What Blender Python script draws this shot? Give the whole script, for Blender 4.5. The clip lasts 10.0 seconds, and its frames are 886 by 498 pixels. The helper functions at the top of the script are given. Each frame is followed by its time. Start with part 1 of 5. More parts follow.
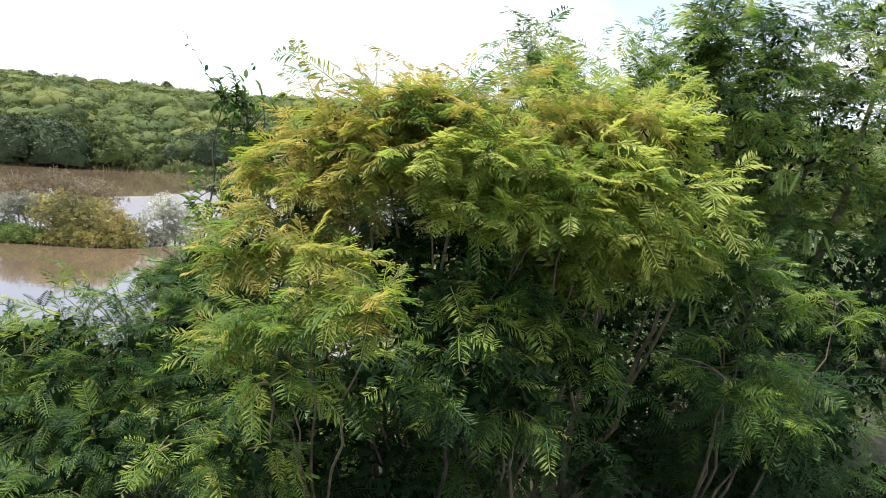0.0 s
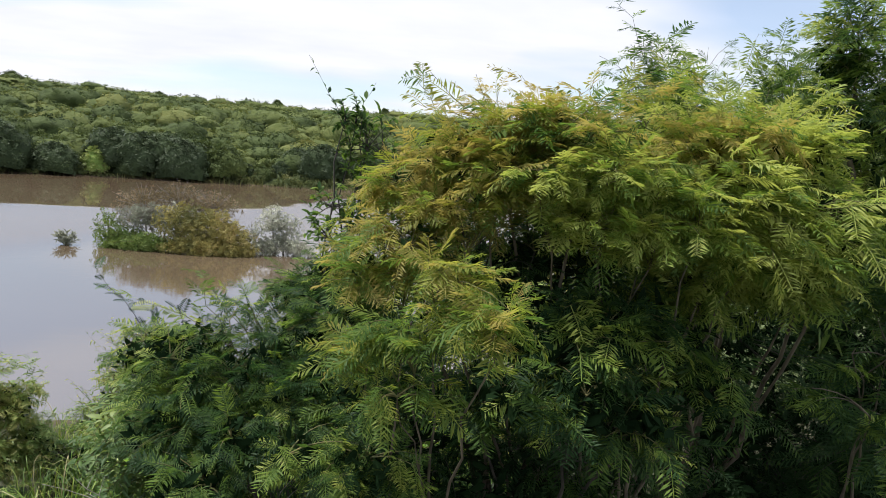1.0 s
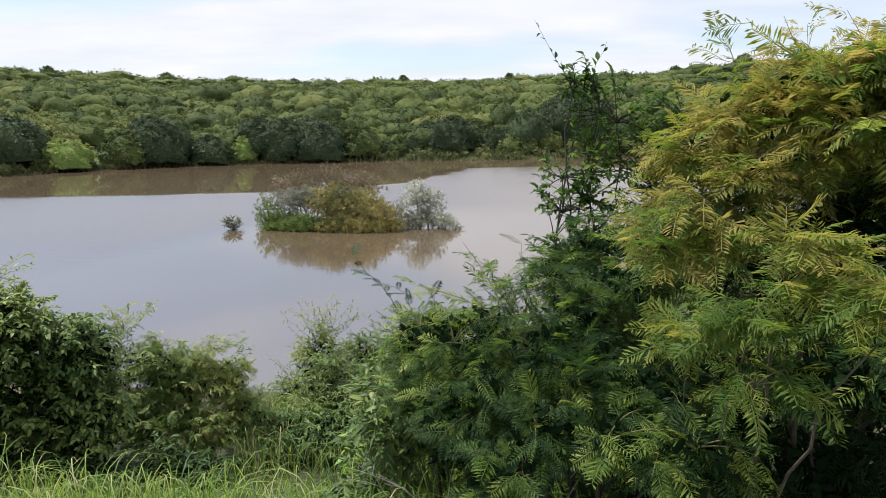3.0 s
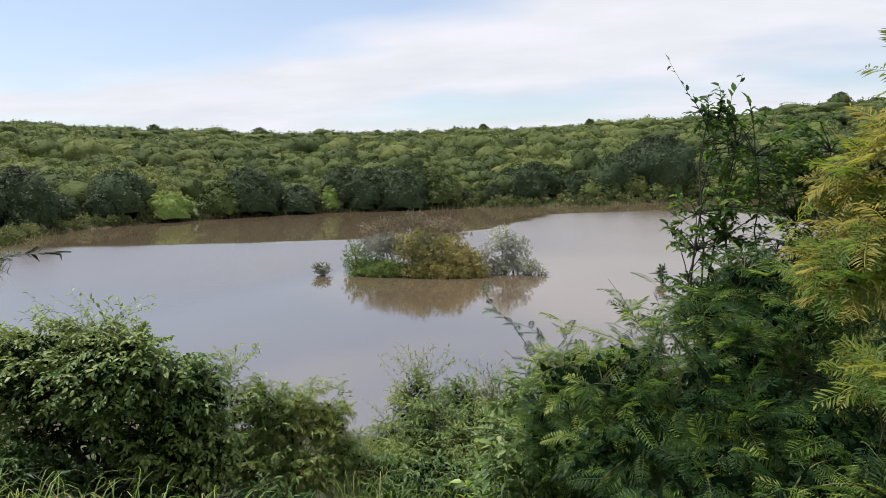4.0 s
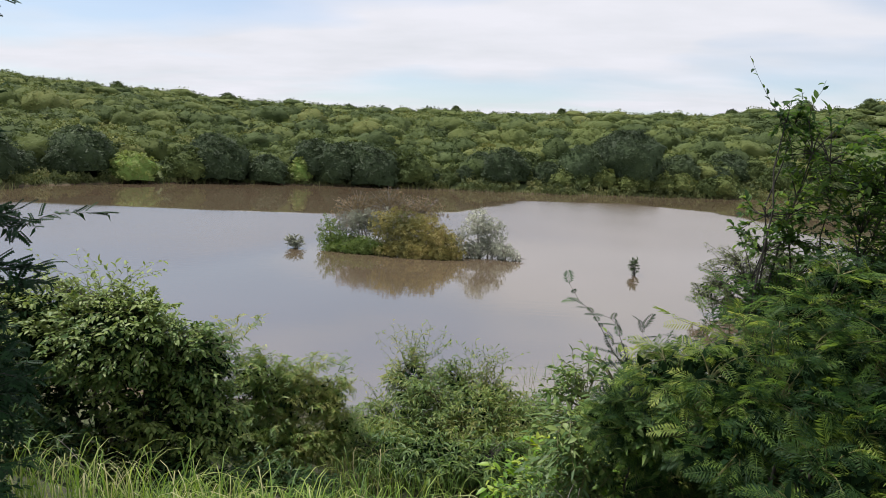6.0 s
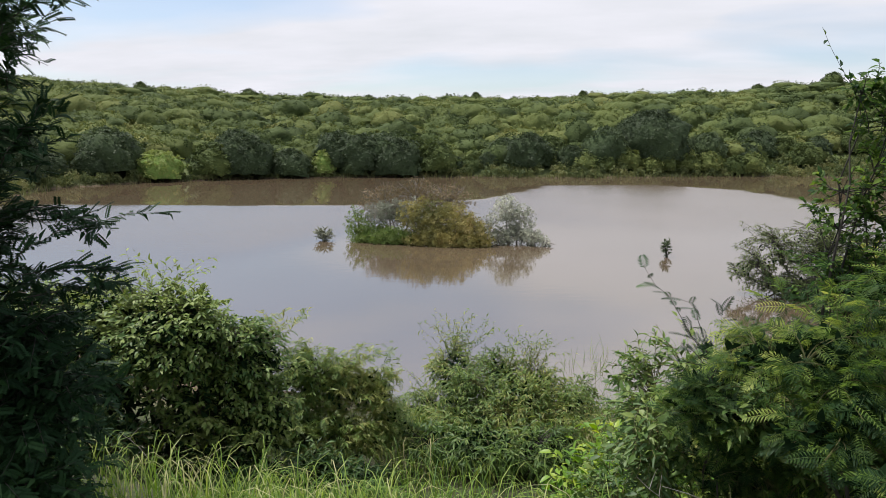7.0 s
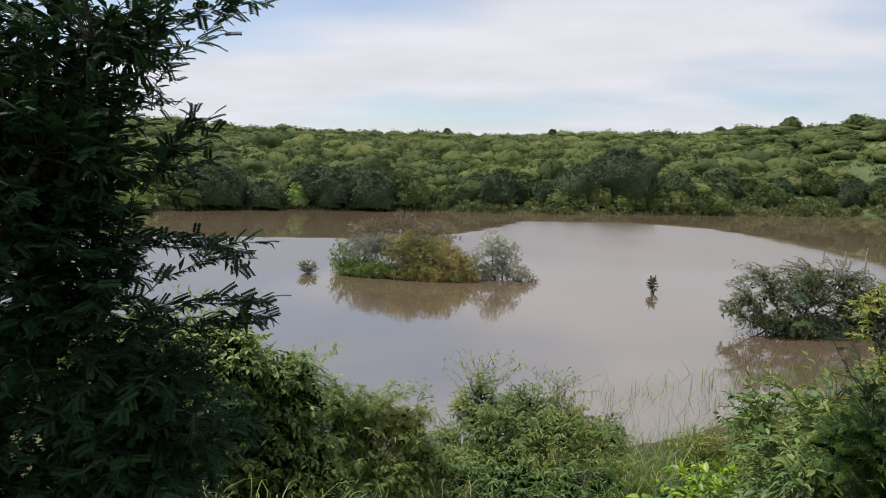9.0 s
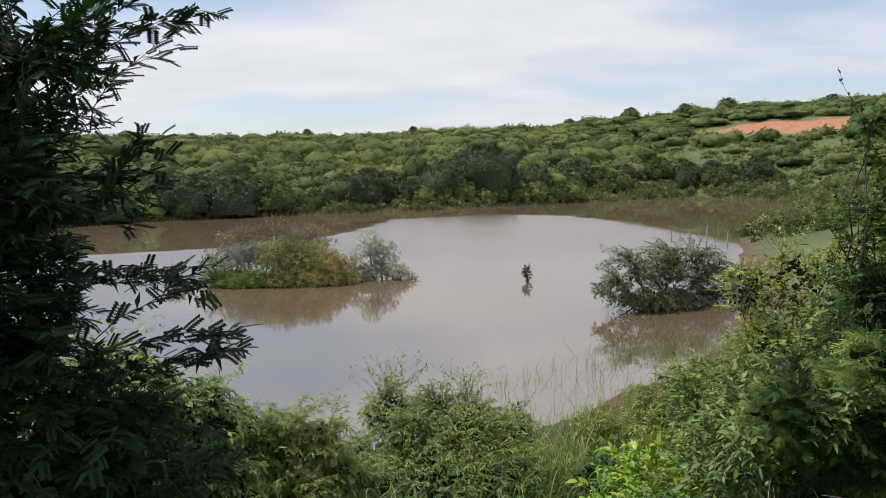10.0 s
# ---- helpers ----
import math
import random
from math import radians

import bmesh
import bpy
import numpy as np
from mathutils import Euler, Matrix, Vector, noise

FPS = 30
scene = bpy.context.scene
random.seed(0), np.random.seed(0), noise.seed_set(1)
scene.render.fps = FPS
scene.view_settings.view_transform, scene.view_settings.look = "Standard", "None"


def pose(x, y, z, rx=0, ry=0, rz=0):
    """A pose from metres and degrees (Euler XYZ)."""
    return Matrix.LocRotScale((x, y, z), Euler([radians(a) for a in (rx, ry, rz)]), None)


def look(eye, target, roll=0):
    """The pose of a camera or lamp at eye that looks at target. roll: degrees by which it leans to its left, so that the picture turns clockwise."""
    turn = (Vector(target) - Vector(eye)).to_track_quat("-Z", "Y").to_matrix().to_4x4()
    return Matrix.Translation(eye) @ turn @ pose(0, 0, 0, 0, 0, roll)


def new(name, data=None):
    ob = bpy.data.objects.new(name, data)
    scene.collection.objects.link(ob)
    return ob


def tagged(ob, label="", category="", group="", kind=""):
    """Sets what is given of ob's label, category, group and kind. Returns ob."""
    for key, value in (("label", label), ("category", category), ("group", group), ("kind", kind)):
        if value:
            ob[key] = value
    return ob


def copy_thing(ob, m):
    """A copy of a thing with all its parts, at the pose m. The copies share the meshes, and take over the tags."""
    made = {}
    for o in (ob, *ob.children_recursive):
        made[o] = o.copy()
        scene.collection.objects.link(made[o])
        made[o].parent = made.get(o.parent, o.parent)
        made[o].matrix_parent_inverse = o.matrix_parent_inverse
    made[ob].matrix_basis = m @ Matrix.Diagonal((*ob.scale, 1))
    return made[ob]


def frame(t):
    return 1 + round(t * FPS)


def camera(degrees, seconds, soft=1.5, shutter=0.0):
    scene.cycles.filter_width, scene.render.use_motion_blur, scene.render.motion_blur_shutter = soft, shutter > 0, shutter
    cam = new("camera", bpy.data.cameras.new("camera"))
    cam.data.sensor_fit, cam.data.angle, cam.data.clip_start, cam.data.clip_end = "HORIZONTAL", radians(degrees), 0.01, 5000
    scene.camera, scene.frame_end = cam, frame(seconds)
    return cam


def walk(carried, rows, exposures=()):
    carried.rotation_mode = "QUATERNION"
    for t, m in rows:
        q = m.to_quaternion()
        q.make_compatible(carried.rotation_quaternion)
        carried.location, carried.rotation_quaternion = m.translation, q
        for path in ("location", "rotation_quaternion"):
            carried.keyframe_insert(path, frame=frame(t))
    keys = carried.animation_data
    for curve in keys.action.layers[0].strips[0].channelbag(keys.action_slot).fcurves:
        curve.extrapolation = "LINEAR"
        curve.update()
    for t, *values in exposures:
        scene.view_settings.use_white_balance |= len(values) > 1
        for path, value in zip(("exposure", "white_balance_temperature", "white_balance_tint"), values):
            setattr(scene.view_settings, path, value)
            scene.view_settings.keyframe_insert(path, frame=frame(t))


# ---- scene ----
cam = camera(67.1, 10.0, 0.85)
PATH = [
    (0, (2.074, 0.369, 3.854), (2.646, 2.264, 3.569), 4.6),
    (0.2, (2.058, 0.362, 3.863), (2.591, 2.276, 3.63), 5.36),
    (0.5, (2.035, 0.352, 3.877), (2.458, 2.294, 3.659), 3.4),
    (0.7, (2.02, 0.355, 3.872), (2.399, 2.307, 3.652), 3.61),
    (1, (1.998, 0.36, 3.864), (2.288, 2.321, 3.597), 4.4),
    (1.2, (1.968, 0.385, 3.862), (2.151, 2.358, 3.589), 4.55),
    (1.5, (1.922, 0.422, 3.859), (1.918, 2.403, 3.587), 2.4),
    (1.7, (1.883, 0.48, 3.849), (1.85, 2.457, 3.549), 1.84),
    (2, (1.824, 0.567, 3.834), (1.825, 2.536, 3.487), 0.4),
    (2.2, (1.769, 0.587, 3.844), (1.779, 2.558, 3.503), -0.73),
    (2.5, (1.686, 0.618, 3.858), (1.643, 2.581, 3.475), -0.7),
    (2.7, (1.615, 0.573, 3.859), (1.492, 2.529, 3.46), 0.03),
    (3, (1.509, 0.505, 3.861), (1.414, 2.467, 3.483), -0.6),
    (3.2, (1.438, 0.439, 3.892), (1.185, 2.412, 3.679), -1.9),
    (4.3, (1.234, 0.551, 3.804), (0.875, 2.5, 3.536), -2.6),
    (4.5, (1.177, 0.55, 3.82), (0.822, 2.494, 3.513), -4.7),
    (4.8, (1.087, 0.606, 3.803), (0.753, 2.543, 3.434), -4.8),
    (5, (1.027, 0.644, 3.792), (0.745, 2.576, 3.359), -2.6),
    (5.3, (0.988, 0.54, 3.83), (0.795, 2.495, 3.458), 0.61),
    (5.5, (0.962, 0.47, 3.856), (0.793, 2.434, 3.522), -0.1),
    (5.8, (0.861, 0.473, 3.84), (0.704, 2.444, 3.54), 1.65),
    (6, (0.793, 0.475, 3.83), (0.578, 2.442, 3.538), 2.3),
    (6.2, (0.77, 0.42, 3.836), (0.503, 2.378, 3.527), 2.1),
    (7.3, (0.524, 0.516, 3.826), (0.279, 2.474, 3.499), -1.1),
    (7.5, (0.477, 0.535, 3.834), (0.338, 2.506, 3.522), -1.2),
    (7.8, (0.367, 0.54, 3.821), (0.336, 2.513, 3.496), 0.94),
    (8, (0.294, 0.543, 3.813), (0.356, 2.523, 3.539), 0.9),
    (8.2, (0.213, 0.526, 3.817), (0.344, 2.499, 3.516), 0.37),
    (8.5, (0.091, 0.501, 3.823), (0.128, 2.481, 3.543), 3),
    (8.7, (-0.001, 0.511, 3.813), (-0.061, 2.495, 3.572), 4.3),
    (9, (-0.138, 0.525, 3.797), (-0.324, 2.503, 3.571), 1.2),
    (9.3, (-0.267, 0.539, 3.814), (-0.442, 2.51, 3.517), -1.61),
    (9.5, (-0.353, 0.549, 3.825), (-0.521, 2.521, 3.532), -1.9),
    (9.7, (-0.417, 0.552, 3.833), (-0.489, 2.537, 3.599), -1.37),
    (10, (-0.512, 0.556, 3.846), (-0.303, 2.532, 3.614), -1.5),
]
walk(cam, [(t, look(e, g, r)) for t, e, g, r in PATH],
     [(0, 1.0, 6250, 11), (0.5, 0.66, 6250, 11), (1, 0.36, 6250, 11), (2, 0.22, 6220, 11), (2.5, 0.2, 6220, 11), (3, 0.3, 6220, 11), (3.2, 0.3, 6220, 11), (4.5, 0.05, 6280, 11),
      (5, 0.02, 6280, 11), (5.5, 0.12, 6280, 11), (6, 0.1, 6290, 11), (7.5, 0.13, 6300, 11), (8.5, 0.03, 6300, 11), (9, 0.0, 6300, 11), (10, 0.06, 6300, 11)])

# ---- world, sun, exposure ----
world = bpy.data.worlds.new("World")
scene.world = world
world.use_nodes = True
wn, wl = world.node_tree.nodes, world.node_tree.links
wn.clear()
SUN_EL, SUN_AZ = radians(66), radians(-70)      # azimuth from +y towards +x


def wnode(kind, **inputs):
    n = wn.new(kind)
    for k, v in inputs.items():
        n.inputs[k].default_value = v
    return n


sky = wn.new("ShaderNodeTexSky")
sky.sky_type = "NISHITA"
sky.sun_disc = False
sky.sun_elevation, sky.sun_rotation = SUN_EL, SUN_AZ
wco = wn.new("ShaderNodeTexCoord")
wsep = wn.new("ShaderNodeSeparateXYZ")
wl.new(wco.outputs["Generated"], wsep.inputs[0])
wup = wn.new("ShaderNodeMath")
wup.operation = "MAXIMUM"
wup.inputs[1].default_value = 0.0
wl.new(wsep.outputs["Z"], wup.inputs[0])
wadd = wn.new("ShaderNodeMath")
wadd.operation = "ADD"
wadd.inputs[1].default_value = 0.13
wl.new(wup.outputs[0], wadd.inputs[0])
wdiv = wn.new("ShaderNodeVectorMath")
wdiv.operation = "DIVIDE"
wcomb = wn.new("ShaderNodeCombineXYZ")
for i in range(3):
    wl.new(wadd.outputs[0], wcomb.inputs[i])
wl.new(wco.outputs["Generated"], wdiv.inputs[0])
wl.new(wcomb.outputs[0], wdiv.inputs[1])
wmap = wn.new("ShaderNodeMapping")
wmap.inputs["Scale"].default_value = (0.5, 0.8, 0.0)
wmap.inputs["Location"].default_value = (3.3, 1.75, 0.0)
wl.new(wdiv.outputs[0], wmap.inputs[0])
wnoise = wnode("ShaderNodeTexNoise", Scale=1.0, Detail=4.0, Roughness=0.45, Distortion=0.2)
wl.new(wmap.outputs[0], wnoise.inputs["Vector"])
wramp = wn.new("ShaderNodeValToRGB")
wramp.color_ramp.elements[0].position, wramp.color_ramp.elements[1].position = 0.4, 0.56
wramp.color_ramp.elements[0].color = (0.28, 0.28, 0.28, 1)
wl.new(wnoise.outputs["Fac"], wramp.inputs[0])
wshade = wnode("ShaderNodeTexNoise", Scale=2.3, Detail=4.0, Roughness=0.55)
wl.new(wmap.outputs[0], wshade.inputs["Vector"])
wcol = wn.new("ShaderNodeValToRGB")
wcol.color_ramp.elements[0].position, wcol.color_ramp.elements[1].position = 0.3, 0.65
wcol.color_ramp.elements[0].color = (0.85, 0.86, 0.89, 1)
wcol.color_ramp.elements[1].color = (0.97, 0.96, 1.0, 1)
wl.new(wshade.outputs["Fac"], wcol.inputs[0])
bg_sky = wnode("ShaderNodeBackground", Strength=0.135)
bg_cloud = wnode("ShaderNodeBackground", Strength=0.84)
wl.new(sky.outputs[0], bg_sky.inputs["Color"])
wl.new(wcol.outputs[0], bg_cloud.inputs["Color"])
wmix = wn.new("ShaderNodeMixShader")
wl.new(wramp.outputs[0], wmix.inputs[0])
wl.new(bg_sky.outputs[0], wmix.inputs[1])
wl.new(bg_cloud.outputs[0], wmix.inputs[2])
wout = wn.new("ShaderNodeOutputWorld")
wl.new(wmix.outputs[0], wout.inputs[0])

sun = new("sun", bpy.data.lights.new("sun", "SUN"))
sun.data.energy, sun.data.angle, sun.data.color = 4.0, radians(1.0), (1.0, 0.95, 0.86)
sun_dir = Vector((math.sin(SUN_AZ) * math.cos(SUN_EL), math.cos(SUN_AZ) * math.cos(SUN_EL), math.sin(SUN_EL)))
sun.matrix_world = look(sun_dir * 60, (0, 0, 0))


# ---- materials ----
def nodes_of(name):
    m = bpy.data.materials.new(name)
    m.use_nodes = True
    t = m.node_tree
    t.nodes.clear()
    out = t.nodes.new("ShaderNodeOutputMaterial")
    return m, t.nodes, t.links, out


def ramp_node(n, stops):
    r = n.new("ShaderNodeValToRGB")
    e = r.color_ramp.elements
    while len(e) < len(stops):
        e.new(0.5)
    for el, (p, c) in zip(e, stops):
        el.position, el.color = p, (*c, 1)
    return r


def leaf_material(name, stops, translucent=0.3, rough=0.5, spec=0.5, patch=1.2, patch_amount=0.35):
    """Leaves: the hue follows a value that each leaf carries, shifted in patches; light shines through."""
    m, n, l, out = nodes_of(name)
    at = n.new("ShaderNodeAttribute")
    at.attribute_name = "tint"
    co = n.new("ShaderNodeTexCoord")
    nz = n.new("ShaderNodeTexNoise")
    nz.inputs["Scale"].default_value, nz.inputs["Detail"].default_value = patch, 3.0
    l.new(co.outputs["Object"], nz.inputs["Vector"])
    rng = n.new("ShaderNodeMapRange")
    rng.inputs["From Min"].default_value, rng.inputs["From Max"].default_value = 0.3, 0.7
    rng.inputs["To Min"].default_value, rng.inputs["To Max"].default_value = -patch_amount, patch_amount
    l.new(nz.outputs["Fac"], rng.inputs["Value"])
    isl = n.new("ShaderNodeNewGeometry")
    mul = n.new("ShaderNodeMath")
    mul.operation = "MULTIPLY_ADD"
    mul.inputs[1].default_value, mul.inputs[2].default_value = 0.22, -0.11
    l.new(isl.outputs["Random Per Island"], mul.inputs[0])
    a1 = n.new("ShaderNodeMath")
    l.new(at.outputs["Fac"], a1.inputs[0])
    l.new(rng.outputs[0], a1.inputs[1])
    a2 = n.new("ShaderNodeMath")
    a2.use_clamp = True
    l.new(a1.outputs[0], a2.inputs[0])
    l.new(mul.outputs[0], a2.inputs[1])
    ramp = ramp_node(n, stops)
    l.new(a2.outputs[0], ramp.inputs[0])
    p = n.new("ShaderNodeBsdfPrincipled")
    p.inputs["Roughness"].default_value = rough
    p.inputs["Specular IOR Level"].default_value = spec
    l.new(ramp.outputs[0], p.inputs["Base Color"])
    tr = n.new("ShaderNodeBsdfTranslucent")
    hs = n.new("ShaderNodeHueSaturation")
    hs.inputs["Hue"].default_value, hs.inputs["Saturation"].default_value, hs.inputs["Value"].default_value = 0.485, 1.1, 1.25
    l.new(ramp.outputs[0], hs.inputs["Color"])
    l.new(hs.outputs[0], tr.inputs["Color"])
    mx = n.new("ShaderNodeMixShader")
    mx.inputs[0].default_value = translucent
    l.new(p.outputs[0], mx.inputs[1])
    l.new(tr.outputs[0], mx.inputs[2])
    l.new(mx.outputs[0], out.inputs[0])
    return m


def bark_material(name, a, b, scale=30.0):
    m, n, l, out = nodes_of(name)
    co = n.new("ShaderNodeTexCoord")
    mp = n.new("ShaderNodeMapping")
    mp.inputs["Scale"].default_value = (1, 1, 0.3)
    l.new(co.outputs["Object"], mp.inputs[0])
    nz = n.new("ShaderNodeTexNoise")
    nz.inputs["Scale"].default_value, nz.inputs["Detail"].default_value = scale, 6.0
    l.new(mp.outputs[0], nz.inputs["Vector"])
    ramp = ramp_node(n, [(0.35, a), (0.65, b)])
    l.new(nz.outputs["Fac"], ramp.inputs[0])
    p = n.new("ShaderNodeBsdfPrincipled")
    p.inputs["Roughness"].default_value = 0.85
    l.new(ramp.outputs[0], p.inputs["Base Color"])
    bp = n.new("ShaderNodeBump")
    bp.inputs["Strength"].default_value, bp.inputs["Distance"].default_value = 0.5, 0.004
    l.new(nz.outputs["Fac"], bp.inputs["Height"])
    l.new(bp.outputs[0], p.inputs["Normal"])
    l.new(p.outputs[0], out.inputs[0])
    return m


GREEN = leaf_material("feathery_leaf", [(0.0, (0.028, 0.068, 0.022)), (0.45, (0.1, 0.18, 0.038)), (0.75, (0.21, 0.305, 0.06)), (1.0, (0.37, 0.425, 0.11))], 0.5, 0.55, 0.25)
YELLOW = leaf_material("yellowing_leaf", [(0.0, (0.05, 0.12, 0.03)), (0.4, (0.13, 0.22, 0.046)), (0.78, (0.265, 0.31, 0.06)), (1.0, (0.38, 0.34, 0.1))], 0.55, 0.55, 0.25)
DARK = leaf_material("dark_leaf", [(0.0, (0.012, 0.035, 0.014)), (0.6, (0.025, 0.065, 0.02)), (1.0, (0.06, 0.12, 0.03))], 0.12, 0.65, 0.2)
# crown shade given as a near-black leaf colour
INNER_SHADE = leaf_material("inner_shade_leaf", [(0.0, (0.01, 0.024, 0.009)), (1.0, (0.024, 0.05, 0.016))], 0.1, 0.9, 0.05)
BROAD = leaf_material("broad_leaf", [(0, (0.032, 0.075, 0.021)), (0.6, (0.087, 0.159, 0.034)), (1, (0.221, 0.285, 0.074))], 0.25, 0.5, 0.35)
WEED = leaf_material("weed_leaf", [(0.0, (0.08, 0.20, 0.02)), (0.6, (0.20, 0.35, 0.03)), (1.0, (0.36, 0.45, 0.06))], 0.35, 0.42, 0.45)
MIXED = leaf_material("bank_leaf", [(0, (0.066, 0.13, 0.032)), (0.5, (0.143, 0.23, 0.05)), (0.8, (0.231, 0.3, 0.07)), (1, (0.33, 0.34, 0.1))], 0.35)
HILL = leaf_material("hill_leaf", [(0, (0.048, 0.071, 0.026)), (0.4, (0.089, 0.12, 0.039)), (0.75, (0.14, 0.169, 0.05)), (1, (0.19, 0.2, 0.066))], 0.2, 0.7, 0.15, 0.12, 0.3)
SHORE = leaf_material("shore_leaf", [(0, (0.052, 0.074, 0.038)), (0.5, (0.07, 0.1, 0.044)), (1, (0.13, 0.16, 0.058))], 0.22, 0.6, 0.2, 0.25, 0.35)
LIME = leaf_material("lime_leaf", [(0, (0.08, 0.135, 0.036)), (0.6, (0.15, 0.21, 0.055)), (1, (0.25, 0.3, 0.09))], 0.3, 0.6, 0.2)
ISLE = leaf_material("olive_leaf", [(0, (0.1, 0.112, 0.045)), (0.5, (0.205, 0.196, 0.065)), (0.8, (0.31, 0.275, 0.09)), (1, (0.43, 0.36, 0.15))], 0.3, 0.6, 0.2, 0.8, 0.4)
GREY = leaf_material("grey_leaf", [(0, (0.14, 0.155, 0.11)), (0.6, (0.33, 0.345, 0.26)), (1, (0.56, 0.56, 0.46))], 0.2, 0.6, 0.2)
RUSSET = leaf_material("russet_leaf", [(0, (0.11, 0.095, 0.05)), (0.6, (0.19, 0.15, 0.08)), (1, (0.29, 0.235, 0.15))], 0.2, 0.7, 0.2)
GRASS = leaf_material("grass_blade", [(0.0, (0.049, 0.113, 0.022)), (0.5, (0.122, 0.21, 0.036)), (0.85, (0.244, 0.304, 0.063)), (1.0, (0.44, 0.391, 0.215))], 0.35, 0.5, 0.35, 1.0, 0.2)
HERB = leaf_material("shore_herb_leaf", [(0, (0.075, 0.1, 0.04)), (0.5, (0.14, 0.165, 0.06)), (1, (0.24, 0.235, 0.1))], 0.3, 0.65, 0.2, 0.3, 0.3)
OLIVE = leaf_material("olive_bush_leaf", [(0, (0.06, 0.105, 0.022)), (0.5, (0.145, 0.205, 0.035)), (0.8, (0.24, 0.28, 0.05)), (1, (0.35, 0.35, 0.1))], 0.35, 0.55, 0.3, 0.9, 0.3)
REED = leaf_material("reed_blade", [(0.0, (0.07, 0.085, 0.03)), (0.5, (0.125, 0.135, 0.046)), (1.0, (0.2, 0.165, 0.075))], 0.25, 0.7, 0.2, 0.15, 0.4)
LUSH = leaf_material("lush_grass", [(0.0, (0.07, 0.15, 0.024)), (0.5, (0.18, 0.3, 0.045)), (0.85, (0.32, 0.41, 0.09)), (1.0, (0.5, 0.49, 0.25))], 0.4, 0.5, 0.35, 1.0, 0.2)


def canopy_material(name, stops):
    """Close-set foliage of far shrubs: fine leaf relief and mottled greens."""
    m, n, l, out = nodes_of(name)
    co = n.new("ShaderNodeTexCoord")
    at = n.new("ShaderNodeAttribute")
    at.attribute_name = "tint"
    nz = n.new("ShaderNodeTexNoise")
    nz.inputs["Scale"].default_value, nz.inputs["Detail"].default_value, nz.inputs["Roughness"].default_value = 3.5, 6.0, 0.75
    l.new(co.outputs["Object"], nz.inputs["Vector"])
    big = n.new("ShaderNodeTexNoise")
    big.inputs["Scale"].default_value, big.inputs["Detail"].default_value = 0.13, 2.0
    l.new(co.outputs["Object"], big.inputs["Vector"])
    a1 = n.new("ShaderNodeMath")
    a1.operation = "MULTIPLY_ADD"
    a1.inputs[1].default_value = 0.9
    l.new(nz.outputs["Fac"], a1.inputs[0])
    l.new(at.outputs["Fac"], a1.inputs[2])
    a2 = n.new("ShaderNodeMath")
    a2.operation = "ADD"
    l.new(a1.outputs[0], a2.inputs[0])
    l.new(big.outputs["Fac"], a2.inputs[1])
    rg = n.new("ShaderNodeMapRange")
    rg.inputs["From Min"].default_value, rg.inputs["From Max"].default_value = 0.5, 1.9
    l.new(a2.outputs[0], rg.inputs["Value"])
    ramp = ramp_node(n, stops)
    l.new(rg.outputs[0], ramp.inputs[0])
    p = n.new("ShaderNodeBsdfPrincipled")
    p.inputs["Roughness"].default_value, p.inputs["Specular IOR Level"].default_value = 0.8, 0.15
    l.new(ramp.outputs[0], p.inputs["Base Color"])
    bp = n.new("ShaderNodeBump")
    bp.inputs["Strength"].default_value, bp.inputs["Distance"].default_value = 0.9, 0.25
    l.new(nz.outputs["Fac"], bp.inputs["Height"])
    l.new(bp.outputs[0], p.inputs["Normal"])
    l.new(p.outputs[0], out.inputs[0])
    return m


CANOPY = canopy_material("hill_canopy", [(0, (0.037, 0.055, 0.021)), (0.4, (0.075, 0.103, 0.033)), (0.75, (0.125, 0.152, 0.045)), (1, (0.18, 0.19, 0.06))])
LIME_CANOPY = canopy_material("lime_canopy", [(0, (0.075, 0.15, 0.035)), (0.5, (0.14, 0.235, 0.05)), (1, (0.22, 0.32, 0.08))])
SHORE_CANOPY = canopy_material("shore_canopy", [(0.0, (0.04, 0.058, 0.03)), (0.5, (0.054, 0.08, 0.035)), (1.0, (0.1, 0.13, 0.048))])
BARK = bark_material("bark", (0.06, 0.05, 0.035), (0.17, 0.14, 0.10))
BARK_DARK = bark_material("dark_bark", (0.025, 0.022, 0.02), (0.07, 0.06, 0.05))
TWIG_GREY = bark_material("dry_twig", (0.16, 0.14, 0.12), (0.36, 0.33, 0.30))
TWIG_GREEN = bark_material("green_twig", (0.08, 0.09, 0.03), (0.18, 0.16, 0.06))


